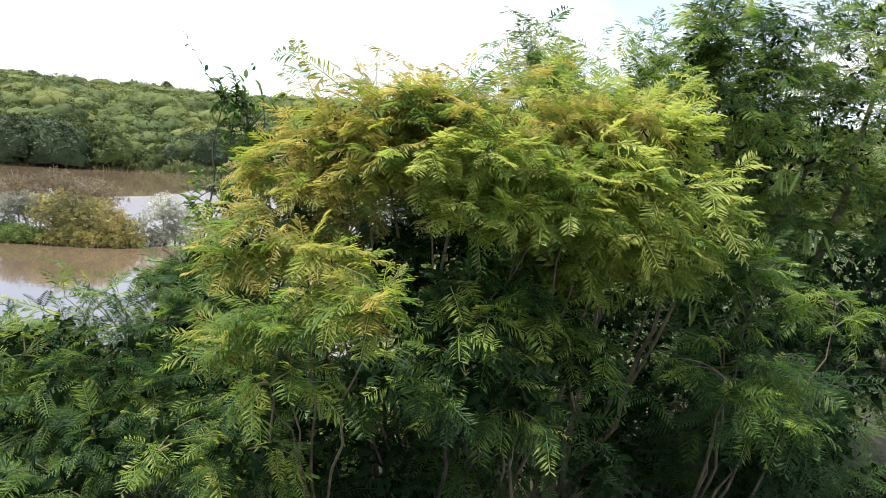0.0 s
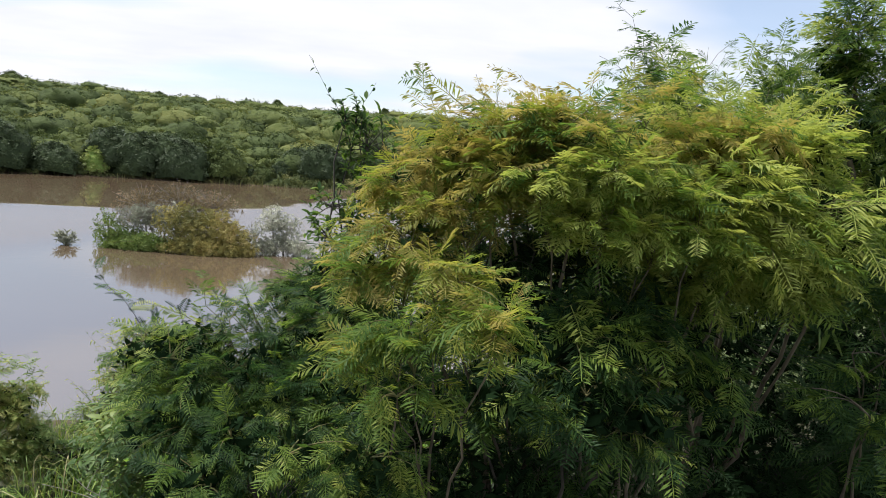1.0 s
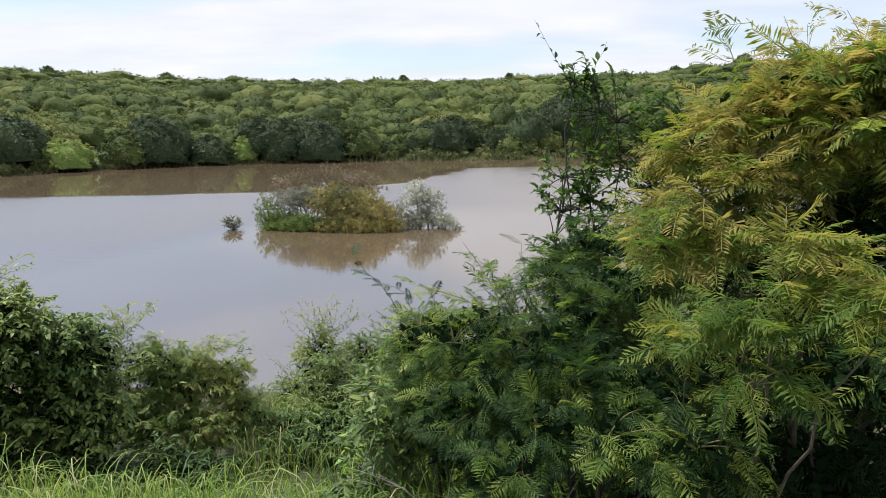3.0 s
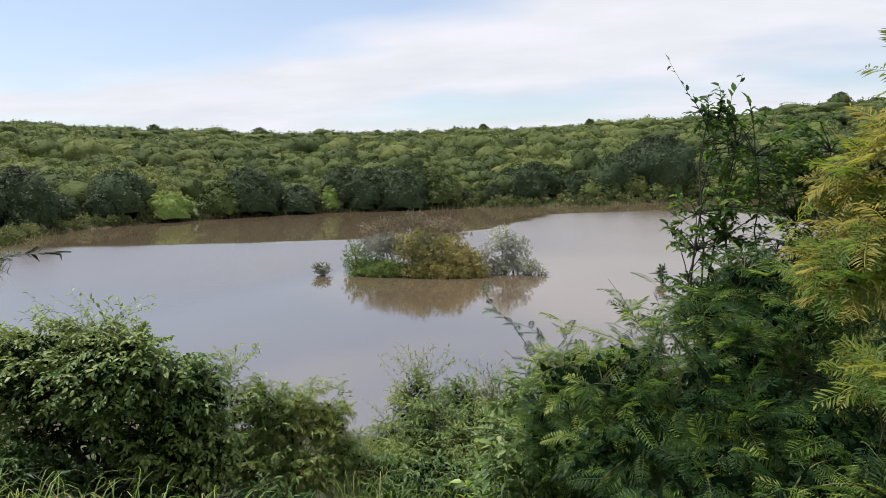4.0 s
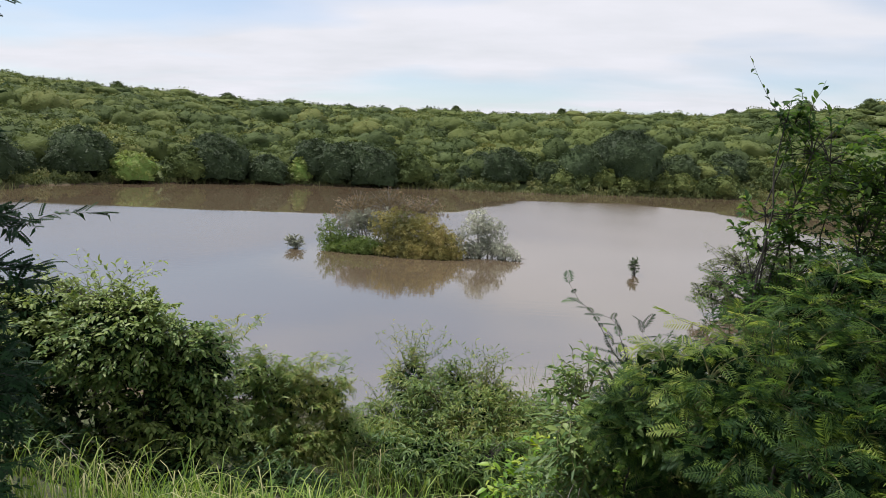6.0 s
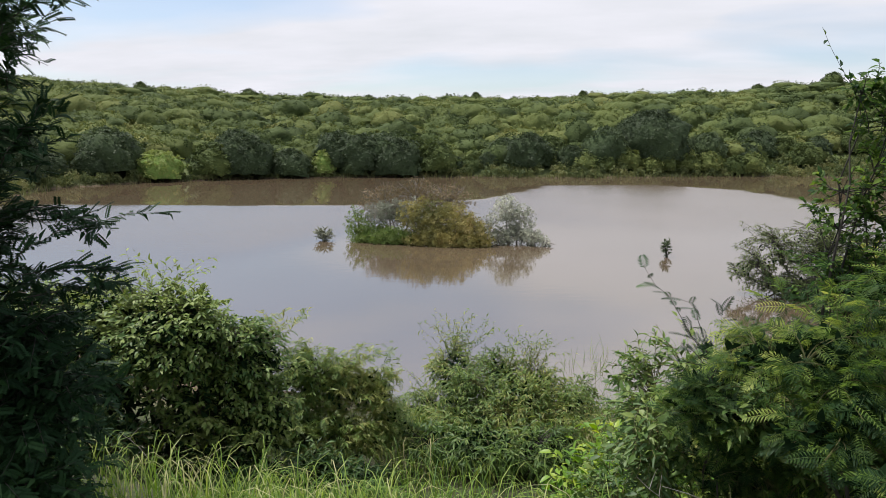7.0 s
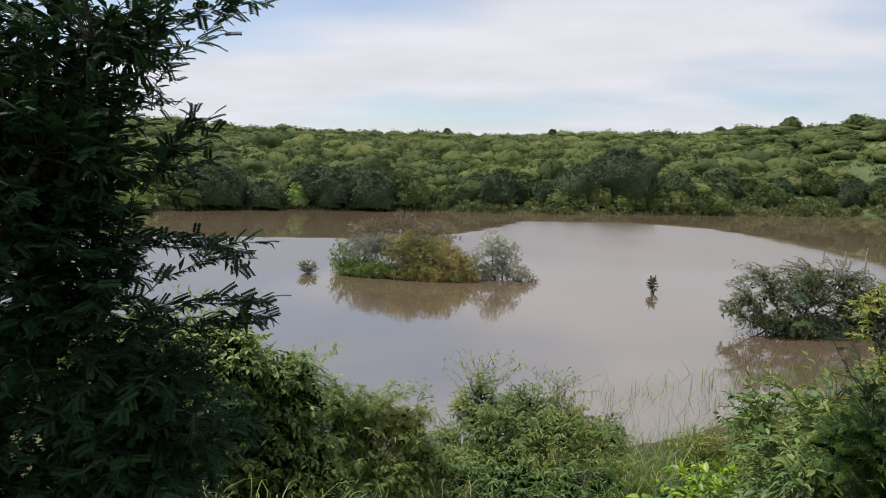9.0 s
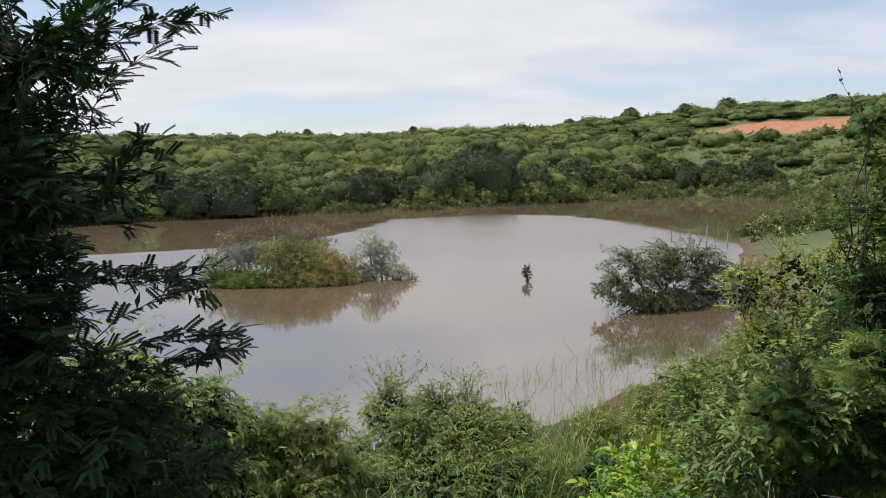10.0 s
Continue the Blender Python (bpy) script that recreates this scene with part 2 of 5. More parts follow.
def ground_material():
    m, n, l, out = nodes_of("ground")
    co = n.new("ShaderNodeTexCoord")

    def noise_tex(scale, detail=6.0):
        z = n.new("ShaderNodeTexNoise")
        z.inputs["Scale"].default_value, z.inputs["Detail"].default_value = scale, detail
        l.new(co.outputs["Object"], z.inputs["Vector"])
        return z
    big, small, fine = noise_tex(0.12), noise_tex(1.7), noise_tex(14.0, 8.0)
    grass = ramp_node(n, [(0.3, (0.055, 0.082, 0.026)), (0.5, (0.088, 0.115, 0.036)), (0.7, (0.13, 0.145, 0.052))])
    l.new(big.outputs["Fac"], grass.inputs[0])
    earth = ramp_node(n, [(0.35, (0.06, 0.04, 0.024)), (0.65, (0.12, 0.075, 0.046))])
    l.new(small.outputs["Fac"], earth.inputs[0])
    # bare earth near the water line and in patches
    sep = n.new("ShaderNodeSeparateXYZ")
    l.new(co.outputs["Object"], sep.inputs[0])
    wet = n.new("ShaderNodeMapRange")
    wet.inputs["From Min"].default_value, wet.inputs["From Max"].default_value = 0.0, 0.28
    wet.inputs["To Min"].default_value, wet.inputs["To Max"].default_value = 1.0, 0.0
    l.new(sep.outputs["Z"], wet.inputs["Value"])
    mix1 = n.new("ShaderNodeMix")
    mix1.data_type = "RGBA"
    l.new(wet.outputs[0], mix1.inputs["Factor"])
    l.new(grass.outputs[0], mix1.inputs["A"])
    l.new(earth.outputs[0], mix1.inputs["B"])
    # cleared red clay on the slope
    wob = n.new("ShaderNodeVectorMath")
    wob.operation = "MULTIPLY_ADD"
    wob.inputs[1].default_value, wob.inputs[2].default_value = (16, 16, 0), (-8, -8, 0)
    l.new(noise_tex(0.09).outputs["Color"], wob.inputs[0])
    pos = n.new("ShaderNodeVectorMath")
    l.new(co.outputs["Object"], pos.inputs[0])
    l.new(wob.outputs[0], pos.inputs[1])
    cm = n.new("ShaderNodeMapping")
    cm.vector_type = "TEXTURE"
    cm.inputs["Location"].default_value = (60, 94, 0)
    cm.inputs["Rotation"].default_value = (0, 0, radians(-30))
    cm.inputs["Scale"].default_value = (10.5, 4.4, 1000)
    l.new(pos.outputs[0], cm.inputs[0])
    ln = n.new("ShaderNodeVectorMath")
    ln.operation = "LENGTH"
    l.new(cm.outputs[0], ln.inputs[0])
    cl = n.new("ShaderNodeMapRange")
    cl.inputs["From Min"].default_value, cl.inputs["From Max"].default_value = 0.85, 1.05
    cl.inputs["To Min"].default_value, cl.inputs["To Max"].default_value = 1.0, 0.0
    l.new(ln.outputs["Value"], cl.inputs["Value"])
    clay = ramp_node(n, [(0.3, (0.27, 0.11, 0.055)), (0.7, (0.42, 0.20, 0.11))])
    l.new(small.outputs["Fac"], clay.inputs[0])
    mix2 = n.new("ShaderNodeMix")
    mix2.data_type = "RGBA"
    l.new(cl.outputs[0], mix2.inputs["Factor"])
    l.new(mix1.outputs["Result"], mix2.inputs["A"])
    l.new(clay.outputs[0], mix2.inputs["B"])
    litter = ramp_node(n, [(0.35, (0.025, 0.03, 0.012)), (0.65, (0.06, 0.06, 0.025))])
    l.new(fine.outputs["Fac"], litter.inputs[0])
    shrubby = n.new("ShaderNodeAttribute")
    shrubby.attribute_name = "tint"
    mix3 = n.new("ShaderNodeMix")
    mix3.data_type = "RGBA"
    l.new(shrubby.outputs["Fac"], mix3.inputs["Factor"])
    l.new(mix2.outputs["Result"], mix3.inputs["A"])
    l.new(litter.outputs[0], mix3.inputs["B"])
    p = n.new("ShaderNodeBsdfPrincipled")
    p.inputs["Roughness"].default_value = 0.95
    l.new(mix3.outputs["Result"], p.inputs["Base Color"])
    bp = n.new("ShaderNodeBump")
    bp.inputs["Strength"].default_value, bp.inputs["Distance"].default_value = 0.8, 0.05
    l.new(fine.outputs["Fac"], bp.inputs["Height"])
    l.new(bp.outputs[0], p.inputs["Normal"])
    l.new(p.outputs[0], out.inputs[0])
    return m


def water_material():
    m, n, l, out = nodes_of("muddy_water")
    co = n.new("ShaderNodeTexCoord")
    p = n.new("ShaderNodeBsdfPrincipled")
    nz = n.new("ShaderNodeTexNoise")
    nz.inputs["Scale"].default_value, nz.inputs["Detail"].default_value = 0.08, 3.0
    l.new(co.outputs["Object"], nz.inputs["Vector"])
    ramp = ramp_node(n, [(0.35, (0.102, 0.074, 0.047)), (0.65, (0.12, 0.089, 0.058))])
    l.new(nz.outputs["Fac"], ramp.inputs[0])
    l.new(ramp.outputs[0], p.inputs["Base Color"])
    p.inputs["IOR"].default_value = 4.2
    # wind ripples, long across the view, stronger in patches
    mp = n.new("ShaderNodeMapping")
    mp.inputs["Scale"].default_value = (0.7, 3.2, 1.0)
    l.new(co.outputs["Object"], mp.inputs[0])
    rip = n.new("ShaderNodeTexNoise")
    rip.inputs["Scale"].default_value, rip.inputs["Detail"].default_value = 1.6, 3.0
    l.new(mp.outputs[0], rip.inputs["Vector"])
    ripple = n.new("ShaderNodeAttribute")
    ripple.attribute_name = "tint"
    pat = n.new("ShaderNodeTexNoise")
    pat.inputs["Scale"].default_value, pat.inputs["Detail"].default_value = 0.14, 2.0
    l.new(co.outputs["Object"], pat.inputs["Vector"])
    pr = n.new("ShaderNodeMapRange")
    pr.inputs["From Min"].default_value, pr.inputs["From Max"].default_value = 0.4, 0.65
    pr.inputs["To Min"].default_value, pr.inputs["To Max"].default_value = 0.5, 1.0
    l.new(pat.outputs["Fac"], pr.inputs["Value"])
    mu = n.new("ShaderNodeMath")
    mu.operation = "MULTIPLY"
    l.new(rip.outputs["Fac"], mu.inputs[0])
    l.new(pr.outputs[0], mu.inputs[1])
    bp = n.new("ShaderNodeBump")
    bp.inputs["Strength"].default_value, bp.inputs["Distance"].default_value = 0.5, 0.04
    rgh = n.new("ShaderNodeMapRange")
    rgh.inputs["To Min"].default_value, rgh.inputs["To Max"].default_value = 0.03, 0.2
    l.new(ripple.outputs["Fac"], rgh.inputs["Value"])
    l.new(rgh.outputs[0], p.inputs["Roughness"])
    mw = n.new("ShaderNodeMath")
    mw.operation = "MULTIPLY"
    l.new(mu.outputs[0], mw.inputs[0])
    l.new(ripple.outputs["Fac"], mw.inputs[1])
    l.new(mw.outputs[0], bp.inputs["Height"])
    # normal tipped towards -y so rippled water mirrors higher, brighter sky
    lean = n.new("ShaderNodeMath")
    lean.operation = "MULTIPLY"
    lean.inputs[1].default_value = -0.085
    l.new(ripple.outputs["Fac"], lean.inputs[0])
    nv = n.new("ShaderNodeCombineXYZ")
    nv.inputs[2].default_value = 1.0
    l.new(lean.outputs[0], nv.inputs[1])
    nn = n.new("ShaderNodeVectorMath")
    nn.operation = "NORMALIZE"
    l.new(nv.outputs[0], nn.inputs[0])
    l.new(nn.outputs[0], bp.inputs["Normal"])
    l.new(bp.outputs[0], p.inputs["Normal"])
    l.new(p.outputs[0], out.inputs[0])
    return m


# ---- mesh helpers ----
RNG = np.random.default_rng(7)


def quad_mesh(name, verts, quads, material, tint=None, smooth=False):
    me = bpy.data.meshes.new(name)
    nv, nf = len(verts), len(quads)
    me.vertices.add(nv)
    me.vertices.foreach_set("co", np.asarray(verts, np.float32).ravel())
    me.loops.add(nf * 4)
    me.loops.foreach_set("vertex_index", np.asarray(quads, np.int32).ravel())
    me.polygons.add(nf)
    me.polygons.foreach_set("loop_start", np.arange(nf, dtype=np.int32) * 4)
    me.polygons.foreach_set("loop_total", np.full(nf, 4, np.int32))
    if smooth:
        me.polygons.foreach_set("use_smooth", np.ones(nf, bool))
    if tint is not None:
        me.attributes.new("tint", "FLOAT", "POINT").data.foreach_set("value", np.asarray(tint, np.float32))
    me.update(calc_edges=True)
    me.materials.append(material)
    return me


def attach(name, mesh, parent, label="", kind=""):
    ob = new(name, mesh)
    ob.parent = parent
    tagged(ob, label, "", "", kind)
    return ob


def thing(name, at, label, category, group=""):
    ob = new(name)
    ob.empty_display_size = 0.2
    ob.location = at
    return tagged(ob, label, category, group)


def unit(v):
    return v / np.maximum(np.linalg.norm(v, axis=-1, keepdims=True), 1e-9)


def frames(y, hint):
    """Rows x, y, z of leaf frames: y along the leaf, z near the hint."""
    y = unit(y)
    x = unit(np.cross(y, hint))
    return np.stack([x, y, np.cross(x, y)], axis=1)


def scatter(template, at, axes, size, tint):
    v, f = template
    out = at[:, None, :] + size[:, None, None] * np.einsum("vk,mkj->mvj", v, axes)
    quads = (f[None] + (np.arange(len(at)) * len(v))[:, None, None]).reshape(-1, 4)
    return out.reshape(-1, 3), quads, np.repeat(tint, len(v))


def join(parts):
    vs, fs, ts, base = [], [], [], 0
    for v, f, t in parts:
        vs.append(v), fs.append(f + base), ts.append(t)
        base += len(v)
    return np.concatenate(vs), np.concatenate(fs), np.concatenate(ts)


def tubes(lines, radii, sides=5):
    """Tapered tubes along m polylines of k points: (m, k, 3) and (m, k)."""
    m, k, _ = lines.shape
    tan = unit(np.gradient(lines, axis=1))
    ref = np.where(np.abs(tan[..., 2:3]) > 0.9, np.array([1.0, 0, 0]), np.array([0, 0, 1.0]))
    a = unit(np.cross(tan, ref))
    b = np.cross(tan, a)
    ang = np.arange(sides) * 2 * np.pi / sides
    ring = lines[:, :, None] + radii[:, :, None, None] * (a[:, :, None] * np.cos(ang)[:, None] + b[:, :, None] * np.sin(ang)[:, None])
    verts = ring.reshape(-1, 3)
    i = np.arange(m)[:, None, None] * k * sides + np.arange(k - 1)[None, :, None] * sides
    s, s2 = np.arange(sides), (np.arange(sides) + 1) % sides
    quads = np.stack([i + s, i + s2, i + sides + s2, i + sides + s], axis=-1).reshape(-1, 4)
    return verts, quads


def bezier(p0, p1, p2, k):
    u = np.linspace(0, 1, k)[:, None]
    if p0.ndim == 2:
        u = u[None]
        p0, p1, p2 = p0[:, None], p1[:, None], p2[:, None]
    return (1 - u) ** 2 * p0 + 2 * u * (1 - u) * p1 + u * u * p2


# ---- leaf shapes, 1 long along y ----
def blade_quads(pairs):
    v, f = [], []
    for b, m1, t, m2 in pairs:
        f.append([len(v) + j for j in range(4)])
        v += [b, m1, t, m2]
    return np.array(v, float), np.array(f)


def comb_leaf(n, width=0.34, pinna=0.045, droop=0.22, first=0.12, lean=0.55):
    """A feathery leaf: a midrib with n pairs of narrow pinnae."""
    rows = []
    for i in range(n):
        u = first + (1 - first) * i / (n - 1)
        z0 = -droop * u * u
        w = width * (math.sin(math.pi * (0.16 + 0.74 * u)) ** 0.7)
        for s in (-1, 1):
            tip = (s * w, u + w * lean, z0 - 0.25 * w)
            mid = (s * w * 0.5, u + w * lean * 0.5, z0 + 0.03)
            rows.append(((0, u, z0), (mid[0] + s * pinna * 0.4, mid[1] - pinna, mid[2]), tip, (mid[0] - s * pinna * 0.4, mid[1] + pinna, mid[2])))
    for a, b in ((0, 0.5), (0.5, 1.0)):
        za, zb = -droop * a * a + 0.005, -droop * b * b + 0.005
        rows.append(((-0.012, a, za), (0.012, a, za), (0.008, b, zb), (-0.008, b, zb)))
    return blade_quads(rows)


def pinnate_leaf(n, width=0.3, leaflet=0.09, droop=0.15):
    rows = []
    for i in range(n):
        u = 0.2 + 0.8 * i / (n - 1)
        z0 = -droop * u * u
        for s in (-1, 1):
            tip = (s * width, u + width * 0.45, z0 - 0.06)
            rows.append(((0, u, z0), (s * width * 0.6, u - leaflet * 0.35, z0 + 0.02), tip, (s * width * 0.4, u + width * 0.35 + leaflet, z0 + 0.02)))
    rows.append(((-0.015, 0, 0), (0.015, 0, 0), (0.01, 1, -droop), (-0.01, 1, -droop)))
    return blade_quads(rows)


def ovate_leaf(width=0.5, fold=0.1, droop=0.15):
    w = width / 2
    v = np.array([(0, 0, 0), (w * 0.8, 0.28, fold), (w * 0.75, 0.62, fold - droop * 0.5), (0, 1, -droop), (-w * 0.75, 0.62, fold - droop * 0.5), (-w * 0.8, 0.28, fold),
                  (0, 0.3, 0), (0, 0.62, -droop * 0.4)], float)
    f = np.array([(0, 1, 6, 5), (6, 1, 2, 7), (5, 6, 7, 4), (7, 2, 3, 4)])
    return v, f


def lance_leaf(width=0.26, fold=0.05, droop=0.3):
    """A narrow leaf folded along its midrib."""
    w = width / 2
    v = np.array([(0, 0, 0), (w, 0.42, fold), (0, 1, -droop), (-w, 0.42, fold), (0, 0.5, -droop * 0.25)], float)
    return v, np.array([(0, 1, 2, 4), (0, 4, 2, 3)])


def tuft(n, seed, spread=0.9, width=0.34, top=1.0):
    """A clump of n small leaves that fan out from one point."""
    r = np.random.default_rng(seed)
    rows = []
    for i in range(n):
        a = 2 * math.pi * (i + r.random() * 0.6) / n
        e = r.uniform(-0.2, top)
        d = np.array((math.cos(a) * math.cos(e), math.sin(a) * math.cos(e), math.sin(e)))
        s = np.array((-math.sin(a), math.cos(a), r.uniform(-0.5, 0.5)))
        b = d * 0.15
        mid = d * 0.55 * spread
        rows.append((b, mid + s * width * 0.5, d * spread * r.uniform(0.8, 1.15), mid - s * width * 0.5))
    return blade_quads(rows)


def grass_blade(bend=0.5, width=0.03):
    v, f = [], []
    for i in range(5):
        u = i / 4
        w = width * (1 - u) ** 0.6 * 0.5 + 0.0015
        y, z = bend * u ** 2.2, u * (1 - 0.28 * bend * u)
        v += [(-w, y, z), (w, y, z)]
        if i:
            f.append((2 * i - 2, 2 * i - 1, 2 * i + 1, 2 * i))
    return np.array(v, float), np.array(f)


def arching_blade(reach, width=0.022):
    """A long grass blade that rises and bows over towards its tip."""
    v, f = [], []
    for i in range(7):
        u = i / 6
        w = width * (1 - u) ** 0.6 * 0.5 + 0.001
        v += [(-w, reach * u ** 1.7, 0.72 * math.sin(2.35 * u)), (w, reach * u ** 1.7, 0.72 * math.sin(2.35 * u))]
        if i:
            f.append((2 * i - 2, 2 * i - 1, 2 * i + 1, 2 * i))
    return np.array(v, float), np.array(f)


def bipinnate_leaf(n=6, width=0.6, half=0.034, droop=0.3, hang=0.35, seed=0):
    """A leaf whose midrib carries n pairs of narrow, drooping pinnae."""
    r = np.random.default_rng(seed)
    rows = []
    for i in range(n):
        u = 0.22 + 0.78 * i / (n - 1)
        z0 = -droop * u * u
        w0 = width * (0.75 + 0.35 * math.sin(math.pi * u)) * (1 - 0.3 * u)
        for s in (-1, 1):
            a = 0.5 + r.normal(0, 0.22)
            w = w0 * r.uniform(0.65, 1.15)
            tip = np.array((s * w * r.uniform(0.75, 0.95), u + w * a, z0 - hang * w * r.uniform(0.2, 1.6)))
            root = np.array((0, u, z0))
            mid = root * 0.4 + tip * 0.6 + np.array((0, 0, hang * w * 0.2))
            side = np.array((tip[1] - u, -tip[0], r.normal(0, 0.3) * w)) * half * 1.25 / max(w, 0.05)
            rows.append((root, mid + side, tip, mid - side))
    for a, c in ((0, 0.5), (0.5, 1.0)):
        za, zc = 0.005 - droop * a * a, 0.005 - droop * c * c
        rows.append(((-0.012, a, za), (0.012, a, za), (0.008, c, zc), (-0.008, c, zc)))
    return blade_quads(rows)


COMB = [bipinnate_leaf(8, 0.44, 0.021, 0.2, 0.2, 1), bipinnate_leaf(9, 0.38, 0.019, 0.35, 0.45, 2), bipinnate_leaf(7, 0.5, 0.022, 0.12, 0.2, 3)]
FEATHER = [bipinnate_leaf(11, 0.4, 0.018, 0.25, 0.35, 4), bipinnate_leaf(10, 0.34, 0.017, 0.4, 0.5, 5), bipinnate_leaf(12, 0.44, 0.018, 0.15, 0.25, 6)]
SPRAY = comb_leaf(5, 0.4, 0.06, 0.25)
FROND = comb_leaf(9, 0.34, 0.034, 0.2)
FERN = comb_leaf(10, 0.28, 0.022, 0.3)
PINNATE = pinnate_leaf(7, 0.27, 0.055, 0.12)
OVATE = ovate_leaf()
LANCE = lance_leaf()
TUFTS = [tuft(7, 100 + i) for i in range(4)]
FLAT = [tuft(4, 110 + i, 1.0, 0.7, 0.5) for i in range(4)]

# ---- the ground and the pond ----
POND = [(-22, 24), (-31, 34), (-36, 45), (-33, 54), (-26, 61), (-13, 65.5), (2, 66), (12, 69), (24, 73), (36, 72), (42, 64), (36, 54),
        (26, 41), (18.5, 33), (12, 21.5), (7.5, 14.5), (5.5, 12.3), (3, 10.6), (1.5, 9.6), (-1.5, 9.4), (-6, 10.2), (-12, 13)]
PA = np.array(POND, float)
PB = np.roll(PA, -1, axis=0)


def pond_distance(x, y):
    """Metres outside the shore line; less than 0 in the pond."""
    p = np.stack([x, y], -1)
    best = np.full(x.shape, 1e9)
    inside = np.zeros(x.shape, bool)
    for a, b in zip(PA, PB):
        ab = b - a
        u = np.clip(((p - a) @ ab) / (ab @ ab), 0, 1)
        best = np.minimum(best, np.linalg.norm(p - a - u[..., None] * ab, axis=-1))
        cross = (a[1] > y) != (b[1] > y)
        with np.errstate(divide="ignore", invalid="ignore"):
            xc = a[0] + (y - a[1]) / (b[1] - a[1] + 1e-12) * ab[0]
        inside ^= cross & (x < xc)
    return np.where(inside, -best, best)


def smooth(a, b, v):
    u = np.clip((v - a) / (b - a), 0, 1)
    return u * u * (3 - 2 * u)


CREST = 130.0


def waves(x, y):
    return (np.sin(x * 0.21 + 1.3) * np.cos(y * 0.17 + 0.4) + 0.6 * np.sin(x * 0.43 + y * 0.31) + 0.4 * np.sin(x * 0.9 - y * 0.7 + 2))


def height(x, y):
    x, y = np.asarray(x, float), np.asarray(y, float)
    d = pond_distance(x, y) + 0.12 * waves(x * 4, y * 4)
    r = np.hypot(x - 0.8, y - 0.5)
    az = np.arctan2(x - 0.8, y - 0.5)
    top = np.interp(az, [-2.5, -0.75, -0.62, -0.44, -0.2, 0.04, 0.2, 0.35, 0.5, 0.69, 1.2, 2.5], [5, 12.6, 12.0, 10.6, 10.3, 10.5, 11.0, 11.8, 13.2, 13.4, 9, 5])
    dd = np.maximum(d, 0)
    u = dd / (dd + np.maximum(CREST - r, 0) + 1e-6)
    far = top * u ** 0.85 - 0.03 * np.maximum(r - CREST - 6, 0)
    far = far + 0.25 * waves(x, y) * smooth(2, 25, dd)
    near = np.interp(dd, [0, 1.2, 2.4, 3.5, 4.3, 4.9, 5.6, 6.3, 7.5], [0, 0.12, 0.3, 0.58, 0.88, 1.22, 1.72, 2.12, 2.25]) + 0.05 * waves(x * 3, y * 3) * smooth(0.5, 2, dd)
    w = smooth(42, 14, r)
    land = near * w + far * (1 - w)
    bed = -1.2 * smooth(0, 5, -d)
    return np.where(d > 0, land, bed)


ra = np.concatenate([np.linspace(0.4, 22, 90), 22 * (1500 / 22) ** np.linspace(0.012, 1, 130)])
NA = 420
ang = np.arange(NA) * 2 * np.pi / NA
gx = 0.8 + ra[:, None] * np.sin(ang)
gy = 0.5 + ra[:, None] * np.cos(ang)
gz = height(gx, gy)
gv = np.concatenate([np.stack([gx, gy, gz], -1).reshape(-1, 3), [[0.8, 0.5, float(height(0.8, 0.5))]]])
i0 = np.arange(len(ra) - 1)[:, None] * NA
j0, j1 = np.arange(NA), (np.arange(NA) + 1) % NA
gq = np.stack([i0 + j0, i0 + NA + j0, i0 + NA + j1, i0 + j1], -1).reshape(-1, 4)
gcap = np.stack([j0[::2], j1[::2], (j1[::2] + 1) % NA, np.full(NA // 2, len(gv) - 1)], -1)[:, [3, 0, 1, 2]]
ground = new("ground", quad_mesh("ground", gv, np.concatenate([gq, gcap]), ground_material(), smooth(11, 8, np.hypot(gv[:, 0] - 0.8, gv[:, 1] - 0.5)), smooth=True))
tagged(ground, "grassy earth bank and scrub-covered hillside with a bare red clay patch", "ground", "", "structure")

wx = np.linspace(-46, 52, 99)
wy = np.linspace(7.5, 80, 74)
wgx, wgy = np.meshgrid(wx, wy, indexing="ij")
wv = np.stack([wgx, wgy, np.zeros_like(wgx)], -1).reshape(-1, 3)
wi, wj = np.meshgrid(np.arange(98), np.arange(73), indexing="ij")
w0 = (wi * 74 + wj).ravel()
# the far margin lies calm in the lee; elsewhere ripples grow with y to mirror more bright sky
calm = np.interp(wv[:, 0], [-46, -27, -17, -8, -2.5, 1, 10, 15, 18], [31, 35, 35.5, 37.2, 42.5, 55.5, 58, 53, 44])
ripple = (0.12 + 0.88 * smooth(0, 12, wv[:, 1] - np.interp(wv[:, 0], (-10, -6), (14, 24)))) * smooth(1.5, -1.0, wv[:, 1] - calm) * smooth(18.5, 14.5, wv[:, 0])
water = new("water", quad_mesh("water", wv, np.stack([w0, w0 + 74, w0 + 75, w0 + 1], -1), water_material(), ripple, smooth=True))
tagged(water, "calm muddy brown pond water reflecting a cloudy sky", "pond", "", "structure")


